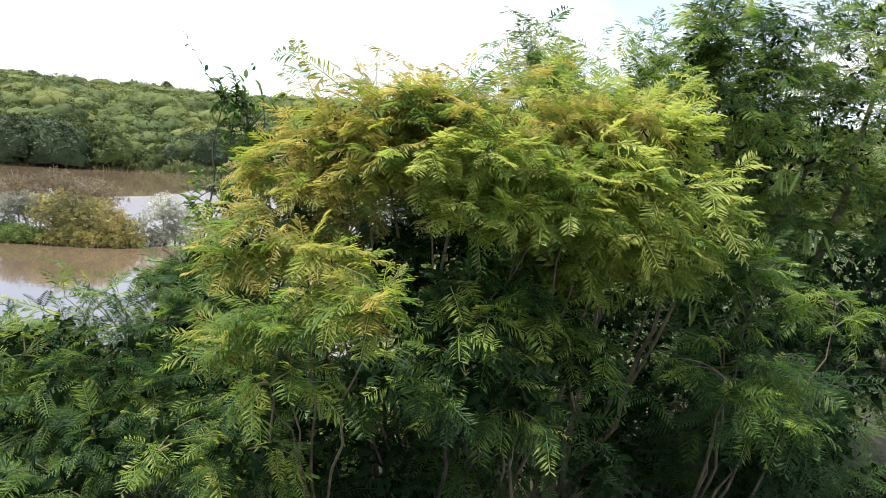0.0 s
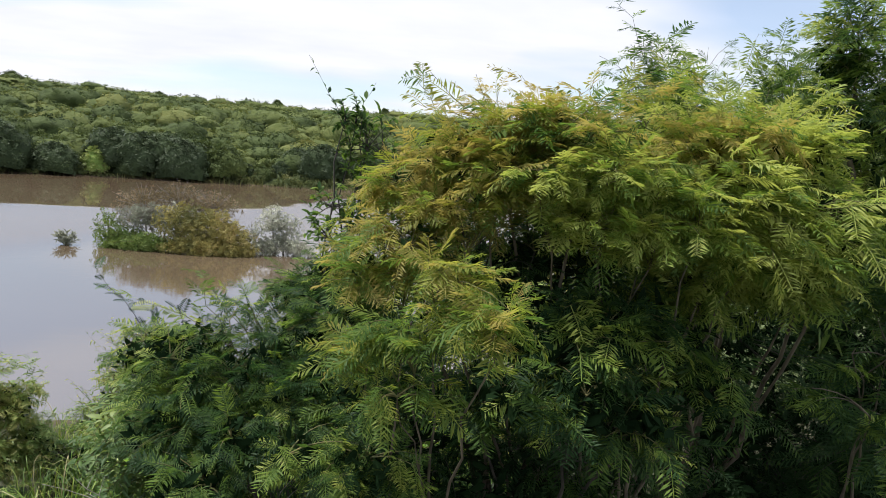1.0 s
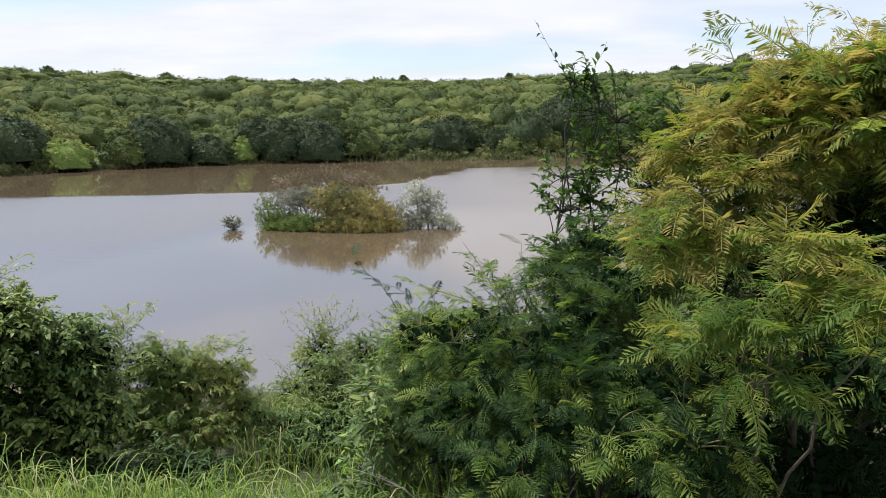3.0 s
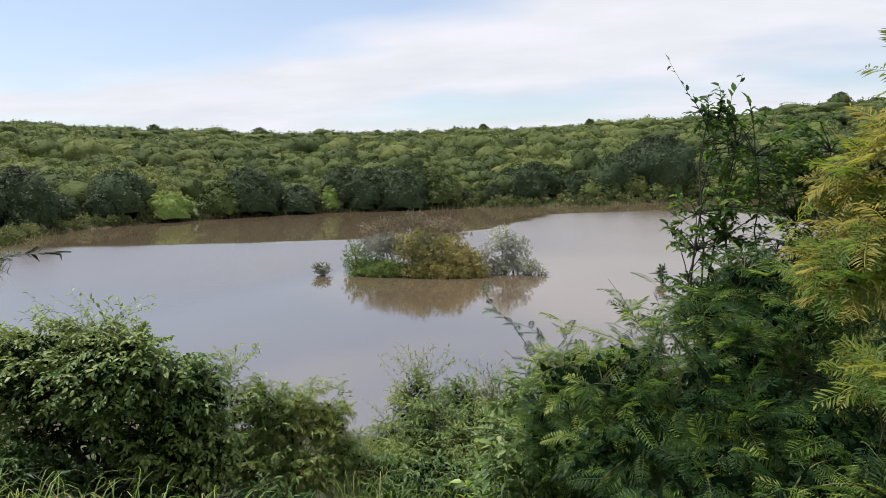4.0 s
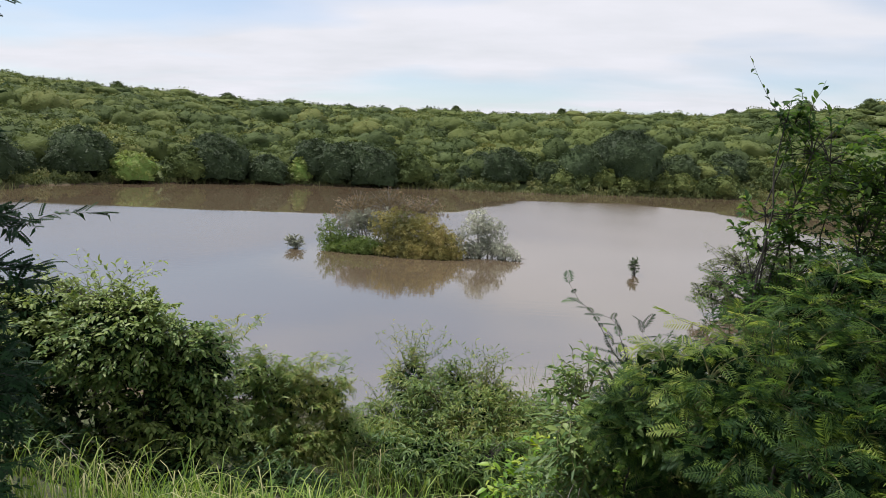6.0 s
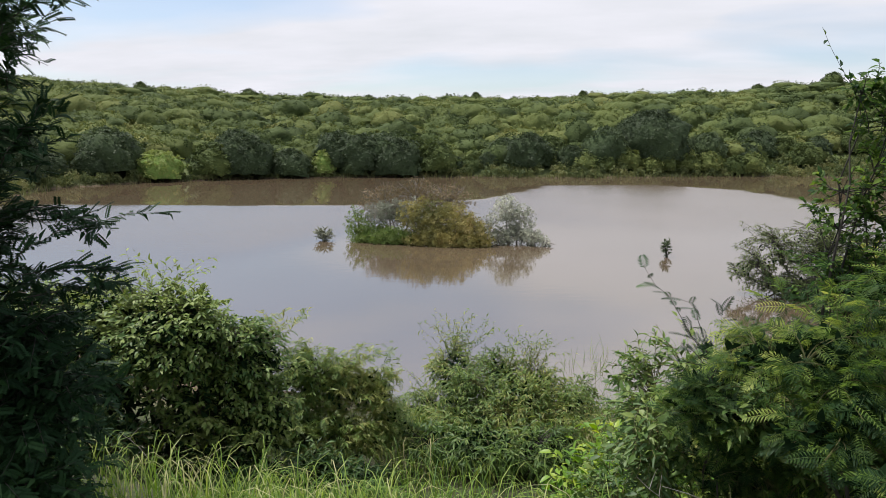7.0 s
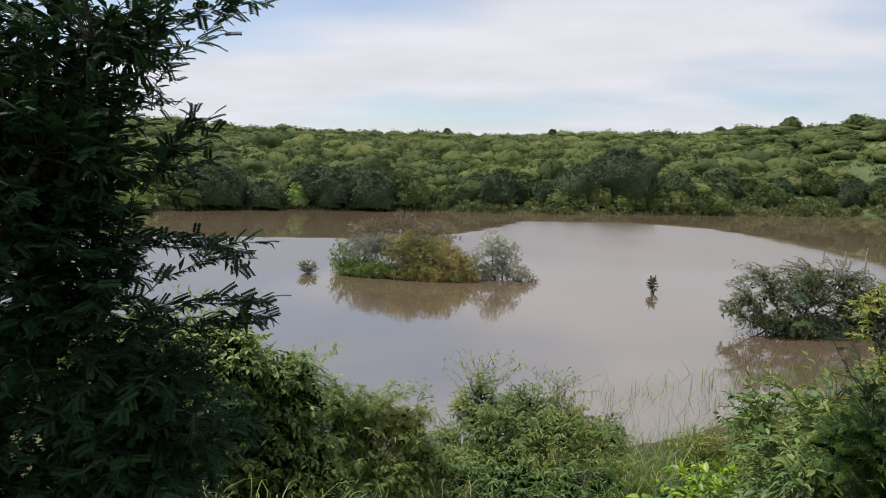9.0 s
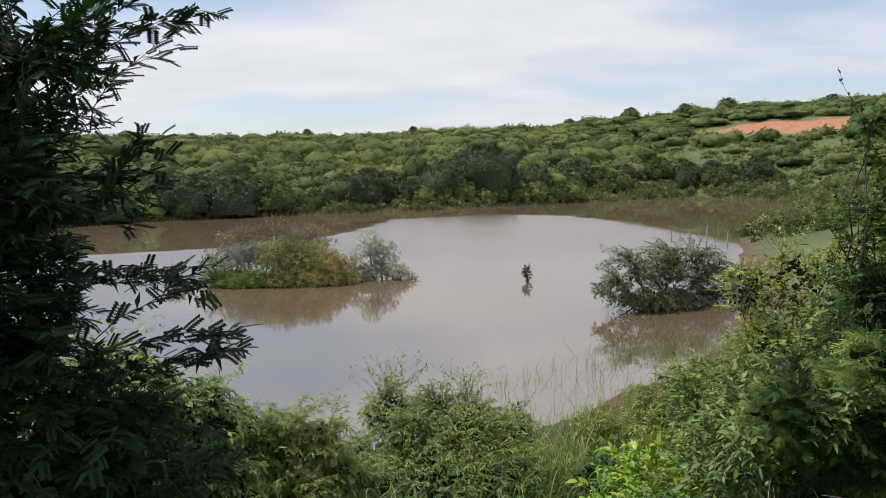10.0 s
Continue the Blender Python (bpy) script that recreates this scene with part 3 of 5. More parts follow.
# ---- plants ----
def plant(name, label, category, base, blobs, leaf, size, leaf_mat, bark, twigs, leaves=9, shoots=(), loose=0, seed=1,
          limb_r=0.03, tint=(0.1, 0.8), droop=0.25, arch=0.25, group="", twig_r=0.0032, sub=2, hang=False, twig_mat=None, start=0.42, core=0, core_size=0.11, shell=0.32):
    """A shrub or tree: limbs from the base into each blob (centre, radii, weight) of its crown, twigs that fill the blobs, and
    leaves along the twigs. shoots: (from, to, leaves) for bare or thinly leaved stems that stick out. loose: how many of the
    leaves on its pond-facing or path-facing outside are objects of their own."""
    r = np.random.default_rng(seed)
    base = np.array(base, float)
    root = thing(name, base, label, category, group)
    limbs, n_b = [], len(blobs)
    weights = np.array([b[2] for b in blobs], float)
    weights /= weights.sum()
    for c, rad, _ in blobs:
        c, rad = np.array(c, float) - base, np.array(rad, float)
        for _ in range(sub):
            end = c + rad * r.uniform(-0.45, 0.55, 3)
            foot = np.array((*r.normal(0, 0.05, 2), -0.05))
            mid = foot * 0.5 + end * 0.5 + np.array((*(r.normal(0, 0.12, 2)), 0.12)) * np.linalg.norm(end) * 0.6
            line = bezier(foot, mid, end, 12)
            line[1:-1] += r.normal(0, 0.012, (10, 3)) * np.linalg.norm(end) * 0.6
            limbs.append(line)
    for i, line in enumerate(limbs):
        rad = limb_r * np.linspace(1, 0.22, 12) * r.uniform(0.7, 1.15)
        v, q = tubes(line[None], rad[None], 7)
        attach("trunk" if i == 0 else "limb", quad_mesh("limb", v, q, bark, smooth=True), root)
    pick = r.choice(n_b, twigs, p=weights)
    cs = np.array([np.array(b[0], float) - base for b in blobs])[pick]
    rs = np.array([b[1] for b in blobs], float)[pick]
    d = unit(r.normal(size=(twigs, 3)))
    p = cs + rs * d * (r.random((twigs, 1)) ** shell)
    all_pts = np.stack(limbs).reshape(n_b, sub * 12, 3)
    lp = all_pts[pick]
    cost = np.linalg.norm(lp - p[:, None], axis=2) + 0.6 * np.maximum(lp[:, :, 2] - p[:, None, 2], 0) + r.random((twigs, lp.shape[1])) * 0.25
    cost[:, 0::12] += 0.4
    q0 = lp[np.arange(twigs), cost.argmin(1)]
    span = np.linalg.norm(p - q0, axis=1, keepdims=True)
    mid = (p + q0) / 2 + np.array((0, 0, 1.0)) * arch * span + r.normal(0, 0.1, (twigs, 3)) * span
    lines = bezier(q0, mid, p, 7)
    tl = [lines]
    starts = np.full(twigs, start)
    counts = np.full(twigs, leaves)
    if shoots:
        sl = []
        for a, b, _ in shoots:
            a, b = np.array(a, float) - base, np.array(b, float) - base
            m = (a + b) / 2 + (r.normal(0, 0.16, 3) + (0, 0, 0.1)) * np.linalg.norm(b - a)
            sl.append(bezier(a, m, b, 7))
        sl = np.array(sl)
        sl[:, 1:-1] += r.normal(0, 0.008, sl[:, 1:-1].shape)
        tl.append(sl)
        starts = np.concatenate([starts, np.full(len(shoots), 0.08)])
        counts = np.concatenate([counts, [s[2] for s in shoots]])
    lines = np.concatenate(tl)
    rad = twig_r * np.linspace(1, 0.3, 7)[None] * np.where(np.arange(len(lines)) < twigs, 1.0, 0.7)[:, None]
    tv, tq = tubes(lines, rad, 3)
    attach("branchwork", quad_mesh("twigs", tv, tq, twig_mat or bark), root, "", "stuff")
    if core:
        # near-black leaves that put the shade inside the crown into colour
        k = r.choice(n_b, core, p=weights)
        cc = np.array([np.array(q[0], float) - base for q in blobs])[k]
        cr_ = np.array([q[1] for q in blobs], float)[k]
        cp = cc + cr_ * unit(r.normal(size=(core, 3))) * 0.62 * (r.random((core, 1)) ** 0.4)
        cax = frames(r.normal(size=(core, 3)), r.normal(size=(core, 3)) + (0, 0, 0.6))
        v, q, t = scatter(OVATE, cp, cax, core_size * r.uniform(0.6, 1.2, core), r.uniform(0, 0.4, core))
        attach("inner_shade_foliage", quad_mesh("inner_shade_foliage", v, q, INNER_SHADE, t), root, "near-black inner leaves coloured for the shade inside the crown", "stuff")
    # leaves along each twig
    ti = np.repeat(np.arange(len(lines)), counts)
    k = np.concatenate([np.arange(c) for c in counts])
    u = starts[ti] + (1 - starts[ti]) * (k + r.random(len(k)) * 0.7) / np.maximum(counts[ti], 1)
    u = np.minimum(u, 1.0) * 5.999
    iu = u.astype(int)
    fu = (u - iu)[:, None]
    at = lines[ti, iu] * (1 - fu) + lines[ti, iu + 1] * fu
    tan = unit(lines[ti, iu + 1] - lines[ti, iu])
    side = unit(np.cross(tan, np.array((0, 0, 1.0))) + r.normal(0, 0.25, at.shape)) * np.where(k % 2, 1, -1)[:, None]
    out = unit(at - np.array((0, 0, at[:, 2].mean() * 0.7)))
    ax = tan * 0.7 + side * 0.9 + out * 0.25 + np.array((0, 0, -droop)) + r.normal(0, 0.4, at.shape)
    if hang:
        ax = ax * 0.55 + np.array((0, 0, -0.8))
    hint = np.array((0, 0, 1.0)) + r.normal(0, 0.35, at.shape) + out * 0.3
    axes = frames(ax, hint)
    sz = size * r.uniform(0.5, 1.25, len(at))
    # tint lightens towards the crown top: light from above put into the colour
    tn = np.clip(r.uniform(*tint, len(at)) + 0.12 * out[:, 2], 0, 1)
    forms = leaf if isinstance(leaf, list) else [leaf]
    if loose:
        front = at[:, 1] - 0.35 * at[:, 2] + r.normal(0, 0.12, len(at))
        order = np.argsort(front)
        own, rest = order[:loose], order[loose:]
        kinds = [quad_mesh("leaf", *forms[i % len(forms)], leaf_mat, np.full(len(forms[i % len(forms)][0]), tt)) for i, tt in enumerate(np.linspace(tint[0], tint[1], 3))]
        for j, i in enumerate(own):
            ob = attach("leaf", kinds[j % 3], root)
            ob.matrix_basis = Matrix.Translation(at[i]) @ Matrix(axes[i].T.tolist()).to_4x4() @ Matrix.Scale(sz[i], 4)
        at, axes, sz, tn = at[rest], axes[rest], sz[rest], tn[rest]
    nf = len(forms)
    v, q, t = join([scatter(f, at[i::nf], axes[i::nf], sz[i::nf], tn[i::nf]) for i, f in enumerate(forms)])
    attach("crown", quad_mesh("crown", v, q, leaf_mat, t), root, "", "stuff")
    return root


def ground_at(x, y, lift=0.0):
    return (x, y, float(height(x, y)) + lift)


R = random.Random(5)


def fan(frm, to, n, spread, leaves):
    """n shoots from near one point to near another."""
    return [(tuple(c + R.uniform(-0.12, 0.12) for c in frm), tuple(c + R.uniform(-s, s) for c, s in zip(to, spread)), leaves) for _ in range(n)]


def sprays(points, wide, thick):
    """Flattish leafy boughs, one round each point."""
    return [(p, (wide, wide * 0.9, thick), 1) for p in points]


# the feathery thicket beside the path
# tint ranges differ by shrub to colour in sunlit and shaded boughs
plant("feathery_shrub", "yellow-green feathery shrub with arching sunlit boughs beside the path", "shrub", ground_at(2.75, 2.75),
      sprays([(2.23, 2.6, 3.75), (2.31, 2.55, 3.86), (2.44, 2.48, 3.94), (2.6, 2.39, 3.97), (2.73, 2.35, 3.94), (2.36, 2.44, 3.72), (2.51, 2.36, 3.84), (2.21, 2.44, 3.6), (2.89, 2.34, 3.87), (3.07, 2.37, 3.93), (3.2, 2.35, 3.98), (2.08, 2.43, 3.51)], 0.19, 0.1),
      FEATHER, 0.1, YELLOW, BARK, 290, 9,
      [((2.35, 2.35, 3.55), (2.72, 2.36, 4.12), 7), ((2.4, 2.5, 3.85), (2.38, 2.52, 4.14), 9), ((2.42, 2.5, 3.85), (2.46, 2.55, 4.12), 9), ((2.7, 2.5, 3.8), (2.75, 2.45, 4.15), 8), ((3.0, 2.45, 3.8), (3.1, 2.4, 4.16), 8)]
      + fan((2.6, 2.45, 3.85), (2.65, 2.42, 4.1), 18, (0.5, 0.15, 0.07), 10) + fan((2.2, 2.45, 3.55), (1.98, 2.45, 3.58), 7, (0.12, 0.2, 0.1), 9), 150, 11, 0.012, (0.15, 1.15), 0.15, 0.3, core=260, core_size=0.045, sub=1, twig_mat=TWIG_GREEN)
plant("feathery_shrub", "gold-tipped feathery shrub with long hanging leaves close to the path", "shrub", ground_at(2.35, 2.45),
      sprays([(2.29, 2.02, 3.58), (2.34, 1.89, 3.49), (2.21, 2.01, 3.47), (2.13, 2.04, 3.4), (2.04, 2.13, 3.34), (2.17, 1.95, 3.27)], 0.1, 0.055),
      FEATHER, 0.1, YELLOW, BARK, 52, 7, fan((2.3, 2.0, 3.55), (2.36, 1.82, 3.46), 3, (0.1, 0.06, 0.06), 9), 80, 34, 0.007, (0.35, 1.05), 0.25, 0.3, sub=1, twig_mat=TWIG_GREEN)
plant("feathery_shrub", "bright green feathery shrub with dense fine leaves beside the path", "shrub", ground_at(3.5, 3.0),
      sprays([(2.89, 2.56, 3.75), (2.98, 2.4, 3.68), (3.07, 2.48, 3.83), (3.16, 2.37, 3.67), (3.31, 2.41, 3.79), (3.47, 2.48, 3.96), (3.49, 2.41, 3.79), (3.54, 2.36, 3.68), (3.32, 2.38, 3.6), (3.17, 2.41, 3.53), (3.45, 2.36, 3.57), (3.35, 2.85, 3.95), (3.6, 2.95, 3.75)], 0.21, 0.12),
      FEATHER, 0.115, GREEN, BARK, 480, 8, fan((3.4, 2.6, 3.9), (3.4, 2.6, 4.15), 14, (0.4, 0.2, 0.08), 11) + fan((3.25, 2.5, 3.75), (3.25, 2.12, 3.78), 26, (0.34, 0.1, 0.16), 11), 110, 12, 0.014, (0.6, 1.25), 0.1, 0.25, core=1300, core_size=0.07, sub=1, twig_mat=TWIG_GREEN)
plant("feathery_shrub", "lime-green feathery shrub whose outer boughs catch the sun", "shrub", ground_at(3.0, 2.6),
      sprays([(2.57, 2.24, 3.82), (2.70, 2.20, 3.85), (2.86, 2.20, 3.82), (3.00, 2.18, 3.82), (2.72, 2.19, 3.70), (2.90, 2.17, 3.70), (3.08, 2.19, 3.69), (3.20, 2.24, 3.87), (3.26, 2.20, 3.72)], 0.15, 0.07),
      FEATHER, 0.098, GREEN, BARK, 150, 8, (), 120, 36, 0.01, (0.4, 1.15), 0.15, 0.25, sub=1, twig_mat=TWIG_GREEN)
plant("feathery_shrub", "deep green feathery shrub in the shade of its neighbours", "shrub", ground_at(2.8, 2.85),
      sprays([(2.72, 2.66, 3.67), (2.63, 2.57, 3.54), (2.83, 2.51, 3.56), (2.76, 2.29, 3.43), (2.79, 2.21, 3.36), (2.63, 2.2, 3.31), (2.89, 2.29, 3.41), (2.68, 2.1, 3.22), (2.86, 2.11, 3.16), (3.16, 2.27, 3.2), (2.47, 2.2, 3.2), (3.07, 2.36, 3.34)], 0.19, 0.12),
      FEATHER, 0.11, GREEN, BARK_DARK, 150, 8, (), 90, 29, 0.012, (-0.3, 0.9), 0.2, 0.25, core=1300, core_size=0.06, sub=1, twig_mat=TWIG_GREEN)
plant("feathery_shrub", "sunlit feathery sapling in front of the shaded thicket", "sapling", ground_at(3.85, 2.55),
      sprays([(3.81, 2.24, 3.47), (3.68, 2.2, 3.36), (3.77, 2.08, 3.26), (3.51, 2.15, 3.18), (3.65, 2.0, 3.15), (4.17, 2.29, 3.39)], 0.17, 0.09),
      FEATHER, 0.115, GREEN, BARK, 46, 7, fan((3.8, 2.25, 3.45), (3.82, 2.25, 3.62), 4, (0.1, 0.05, 0.05), 8), 40, 20, 0.008, (0.1, 0.85), 0.3, 0.25, sub=1)
plant("feathery_shrub", "mid-green shrub of mixed fern-like leaves on the edge of the bank", "shrub", ground_at(1.9, 2.95),
      sprays([(1.34, 2.75, 3.1), (1.5, 2.7, 3.15), (1.72, 2.62, 3.11), (1.86, 2.76, 3.18), (1.88, 2.53, 3.08), (1.57, 2.57, 3.03), (2.02, 2.7, 3.31), (2.06, 2.42, 3.07), (1.45, 2.51, 2.93), (1.71, 2.36, 2.97), (1.94, 2.28, 2.98), (2.11, 2.17, 2.96), (1.58, 2.3, 2.87), (1.99, 3.02, 3.4), (1.83, 3.0, 3.29)], 0.18, 0.11),
      [FEATHER[0], FERN, FEATHER[2]], 0.085, GREEN, BARK_DARK, 360, 8, fan((1.7, 2.75, 3.15), (1.65, 2.75, 3.38), 10, (0.35, 0.15, 0.07), 9), 110, 35, 0.01, (-0.2, 0.9), 0.2, 0.25, core=1700, core_size=0.05, sub=1, twig_mat=TWIG_GREEN)
tall_tree = plant("feathery_tree", "tall dark green feathery tree with hanging seed pods", "tree", ground_at(4.9, 3.6),
      [((4.45, 3.3, 4.0), (0.5, 0.5, 0.5), 2), ((5.1, 3.4, 4.1), (0.6, 0.5, 0.6), 2.5), ((4.3, 3.25, 3.3), (0.55, 0.5, 0.5), 2), ((5.2, 3.4, 3.2), (0.8, 0.5, 0.6), 2),
       ((4.4, 3.6, 2.5), (0.8, 0.4, 0.5), 1.4), ((4.6, 3.3, 4.45), (0.3, 0.3, 0.35), 0.8), ((5.6, 3.5, 4.6), (0.5, 0.4, 0.5), 1.2), ((5.4, 3.5, 2.55), (0.8, 0.5, 0.45), 1.4), ((4.12, 3.15, 4.42), (0.17, 0.18, 0.26), 0.7), ((5.75, 3.4, 3.7), (0.5, 0.4, 0.55), 1.5)],
      FEATHER, 0.135, GREEN, BARK, 720, 8, fan((4.15, 3.15, 4.4), (4.12, 3.15, 4.72), 7, (0.1, 0.1, 0.06), 12) + fan((5.0, 3.3, 4.5), (5.0, 3.3, 4.85), 6, (0.35, 0.15, 0.08), 9),
      110, 13, 0.04, (-0.15, 0.7), 0.3, 0.2, core=2200, core_size=0.05, sub=1, twig_mat=TWIG_GREEN)
plant("feathery_shrub", "slender sparse feathery sapling with thin bare stems", "sapling", ground_at(3.5, 3.9),
      [((3.85, 3.85, 4.0), (0.45, 0.3, 0.3), 1.5), ((3.45, 3.4, 3.75), (0.45, 0.3, 0.35), 1.2), ((4.2, 4.0, 3.9), (0.4, 0.3, 0.4), 1), ((3.72, 3.85, 4.15), (0.35, 0.25, 0.28), 1.6), ((4.3, 3.75, 4.2), (0.3, 0.25, 0.3), 1.2)],
      FEATHER, 0.11, GREEN, BARK, 420, 7,
      [((3.3, 2.95, 3.8), (2.97, 2.9, 4.5), 15), ((3.2, 2.95, 4.0), (3.05, 2.9, 4.35), 9), ((3.25, 2.95, 3.9), (3.25, 2.9, 4.3), 9), ((3.15, 2.95, 4.05), (2.92, 2.9, 4.3), 7),
       ((3.9, 3.9, 4.0), (3.9, 3.9, 4.58), 14), ((3.95, 3.9, 4.0), (4.15, 3.9, 4.5), 12), ((3.8, 3.9, 4.0), (3.72, 3.85, 4.42), 11)]
      + fan((3.7, 3.8, 4.0), (3.8, 3.75, 4.38), 12, (0.45, 0.15, 0.14), 14) + fan((3.3, 3.0, 3.95), (3.35, 3.0, 4.36), 9, (0.22, 0.1, 0.1), 14) + fan((3.75, 3.1, 4.0), (3.8, 3.1, 4.42), 10, (0.2, 0.12, 0.1), 14) + fan((3.15, 2.95, 4.0), (3.1, 2.9, 4.3), 5, (0.16, 0.06, 0.12), 12), 0, 14, 0.014, (0.1, 0.8), 0.4, 0.2, twig_r=0.003)
plant("round_leaved_shrub", "slender dark shrub with small round leaflets and a bare top shoot", "shrub", ground_at(2.05, 3.85),
      [((1.98, 3.67, 4.02), (0.14, 0.12, 0.16), 0.13), ((2.12, 3.66, 3.88), (0.24, 0.2, 0.24), 0.4), ((2.35, 3.66, 3.75), (0.32, 0.22, 0.28), 1.0), ((2.02, 3.68, 3.55), (0.26, 0.22, 0.24), 0.8), ((2.5, 3.72, 3.4), (0.45, 0.3, 0.32), 1.5), ((2.0, 3.72, 3.2), (0.32, 0.25, 0.25), 1.0), ((2.2, 3.75, 2.9), (0.5, 0.3, 0.4), 1.5)],
      OVATE, 0.042, GREEN, BARK_DARK, 620, 12,
      [((1.98, 3.65, 3.9), (1.78, 3.67, 4.3), 14), ((2.0, 3.65, 3.85), (1.9, 3.66, 4.12), 12), ((2.05, 3.65, 3.85), (2.1, 3.64, 4.2), 9), ((2.1, 3.65, 3.85), (2.16, 3.64, 4.04), 12),
       ((2.05, 3.65, 3.5), (1.8, 3.6, 3.45), 12), ((2.05, 3.65, 3.4), (1.78, 3.6, 3.62), 12), ((2.05, 3.65, 3.7), (2.35, 3.62, 3.92), 12)], 40, 15, 0.012, (-0.2, 0.4), 0.3, 0.15, shell=0.6)
plant("feathery_shrub", "low green feathery shrub with fern-like leaves on the bank", "shrub", ground_at(1.6, 3.5),
      [((1.35, 3.25, 2.72), (0.3, 0.28, 0.2), 1.4), ((1.75, 3.3, 2.72), (0.38, 0.32, 0.24), 2), ((1.45, 3.45, 2.4), (0.45, 0.4, 0.25), 1.2), ((1.95, 3.5, 2.45), (0.5, 0.4, 0.3), 1.2), ((2.2, 3.3, 2.95), (0.32, 0.3, 0.25), 1)],
      [FEATHER[0], FERN, FEATHER[1]], 0.085, GREEN, BARK_DARK, 420, 9,
      [((1.7, 3.3, 2.9), (1.55, 3.3, 3.28), 9), ((1.75, 3.4, 2.9), (1.72, 3.5, 3.32), 9), ((1.6, 3.3, 2.85), (1.5, 3.25, 3.1), 9)] + fan((1.8, 3.3, 2.85), (1.85, 3.3, 3.1), 8, (0.35, 0.15, 0.1), 9),
      90, 16, 0.014, (-0.3, 0.75), 0.2, 0.2, core=1300, core_size=0.055, sub=1, twig_mat=TWIG_GREEN)
plant("leaning_shoot", "dark leaning shoot with fern-like leaves and a bare tip", "sapling", ground_at(1.42, 3.4),
      [((1.28, 3.18, 2.98), (0.13, 0.1, 0.13), 1), ((1.32, 3.22, 2.75), (0.15, 0.12, 0.15), 1)],
      FROND, 0.065, DARK, BARK_DARK, 16, 7,
      [((1.3, 3.2, 2.9), (1.01, 3.17, 3.33), 14), ((1.28, 3.18, 2.95), (1.16, 3.14, 3.2), 8), ((1.3, 3.2, 2.85), (1.06, 3.15, 2.97), 8), ((1.32, 3.2, 2.9), (1.34, 3.18, 3.16), 8)],
      20, 27, 0.008, (0.1, 0.8), 0.1, 0.15, sub=1)
# lowest tints and many inner leaves: the canopy's shade as leaf colour
plant("undergrowth_shrub", "undergrowth coloured dark for the shade beneath the feathery shrubs", "shrub", ground_at(2.7, 3.1),
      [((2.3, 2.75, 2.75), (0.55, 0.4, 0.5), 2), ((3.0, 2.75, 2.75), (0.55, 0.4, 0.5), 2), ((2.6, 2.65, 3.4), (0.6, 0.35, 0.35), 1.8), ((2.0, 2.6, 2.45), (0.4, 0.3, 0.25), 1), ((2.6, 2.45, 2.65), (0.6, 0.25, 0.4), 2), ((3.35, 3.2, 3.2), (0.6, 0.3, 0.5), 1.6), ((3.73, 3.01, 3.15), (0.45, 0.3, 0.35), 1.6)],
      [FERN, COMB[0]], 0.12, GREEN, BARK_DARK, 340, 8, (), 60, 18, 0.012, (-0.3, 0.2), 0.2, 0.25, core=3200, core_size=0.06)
plant("undergrowth_shrub", "undergrowth coloured dark for the shade beneath the tall feathery tree", "shrub", ground_at(4.4, 3.2),
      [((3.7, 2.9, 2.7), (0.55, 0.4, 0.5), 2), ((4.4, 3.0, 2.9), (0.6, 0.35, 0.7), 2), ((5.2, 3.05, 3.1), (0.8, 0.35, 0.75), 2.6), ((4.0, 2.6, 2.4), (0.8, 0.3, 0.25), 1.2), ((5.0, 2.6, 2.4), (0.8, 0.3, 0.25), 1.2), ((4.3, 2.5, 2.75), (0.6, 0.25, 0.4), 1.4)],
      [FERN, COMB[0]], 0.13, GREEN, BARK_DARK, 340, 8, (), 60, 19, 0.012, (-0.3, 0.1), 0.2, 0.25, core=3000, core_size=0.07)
plant("climbing_vine", "broad-leaved climbing vine over the low shrub", "vine", ground_at(1.45, 3.5),
      [((1.08, 3.35, 2.5), (0.22, 0.3, 0.28), 2), ((1.2, 3.8, 2.6), (0.3, 0.35, 0.28), 2), ((1.05, 3.7, 2.1), (0.3, 0.4, 0.3), 2), ((1.5, 3.15, 2.75), (0.35, 0.2, 0.2), 1.5), ((1.85, 3.1, 2.65), (0.35, 0.2, 0.22), 1.5), ((1.0, 3.1, 2.2), (0.22, 0.22, 0.2), 0.8), ((1.75, 4.2, 2.55), (0.4, 0.35, 0.3), 1.5)],
      [OVATE, LANCE], 0.052, BROAD, TWIG_GREEN, 640, 10, fan((1.3, 3.4, 2.75), (1.35, 3.4, 3.0), 9, (0.3, 0.3, 0.08), 8), 90, 28, 0.008, (0.3, 0.95), 0.15, 0.25)
plant("climbing_vine", "broad-leaved vine with pale leaves among the shrubs", "vine", ground_at(2.7, 4.6),
      [((2.5, 4.4, 2.7), (0.45, 0.35, 0.35), 2), ((2.9, 4.5, 3.0), (0.4, 0.35, 0.35), 2), ((2.3, 4.3, 2.35), (0.45, 0.35, 0.3), 1.5)],
      OVATE, 0.07, BROAD, TWIG_GREEN, 300, 9, fan((2.6, 4.4, 3.0), (2.6, 4.4, 3.25), 8, (0.4, 0.2, 0.1), 8), 50, 30, 0.008, (0.4, 1.0), 0.15, 0.25)

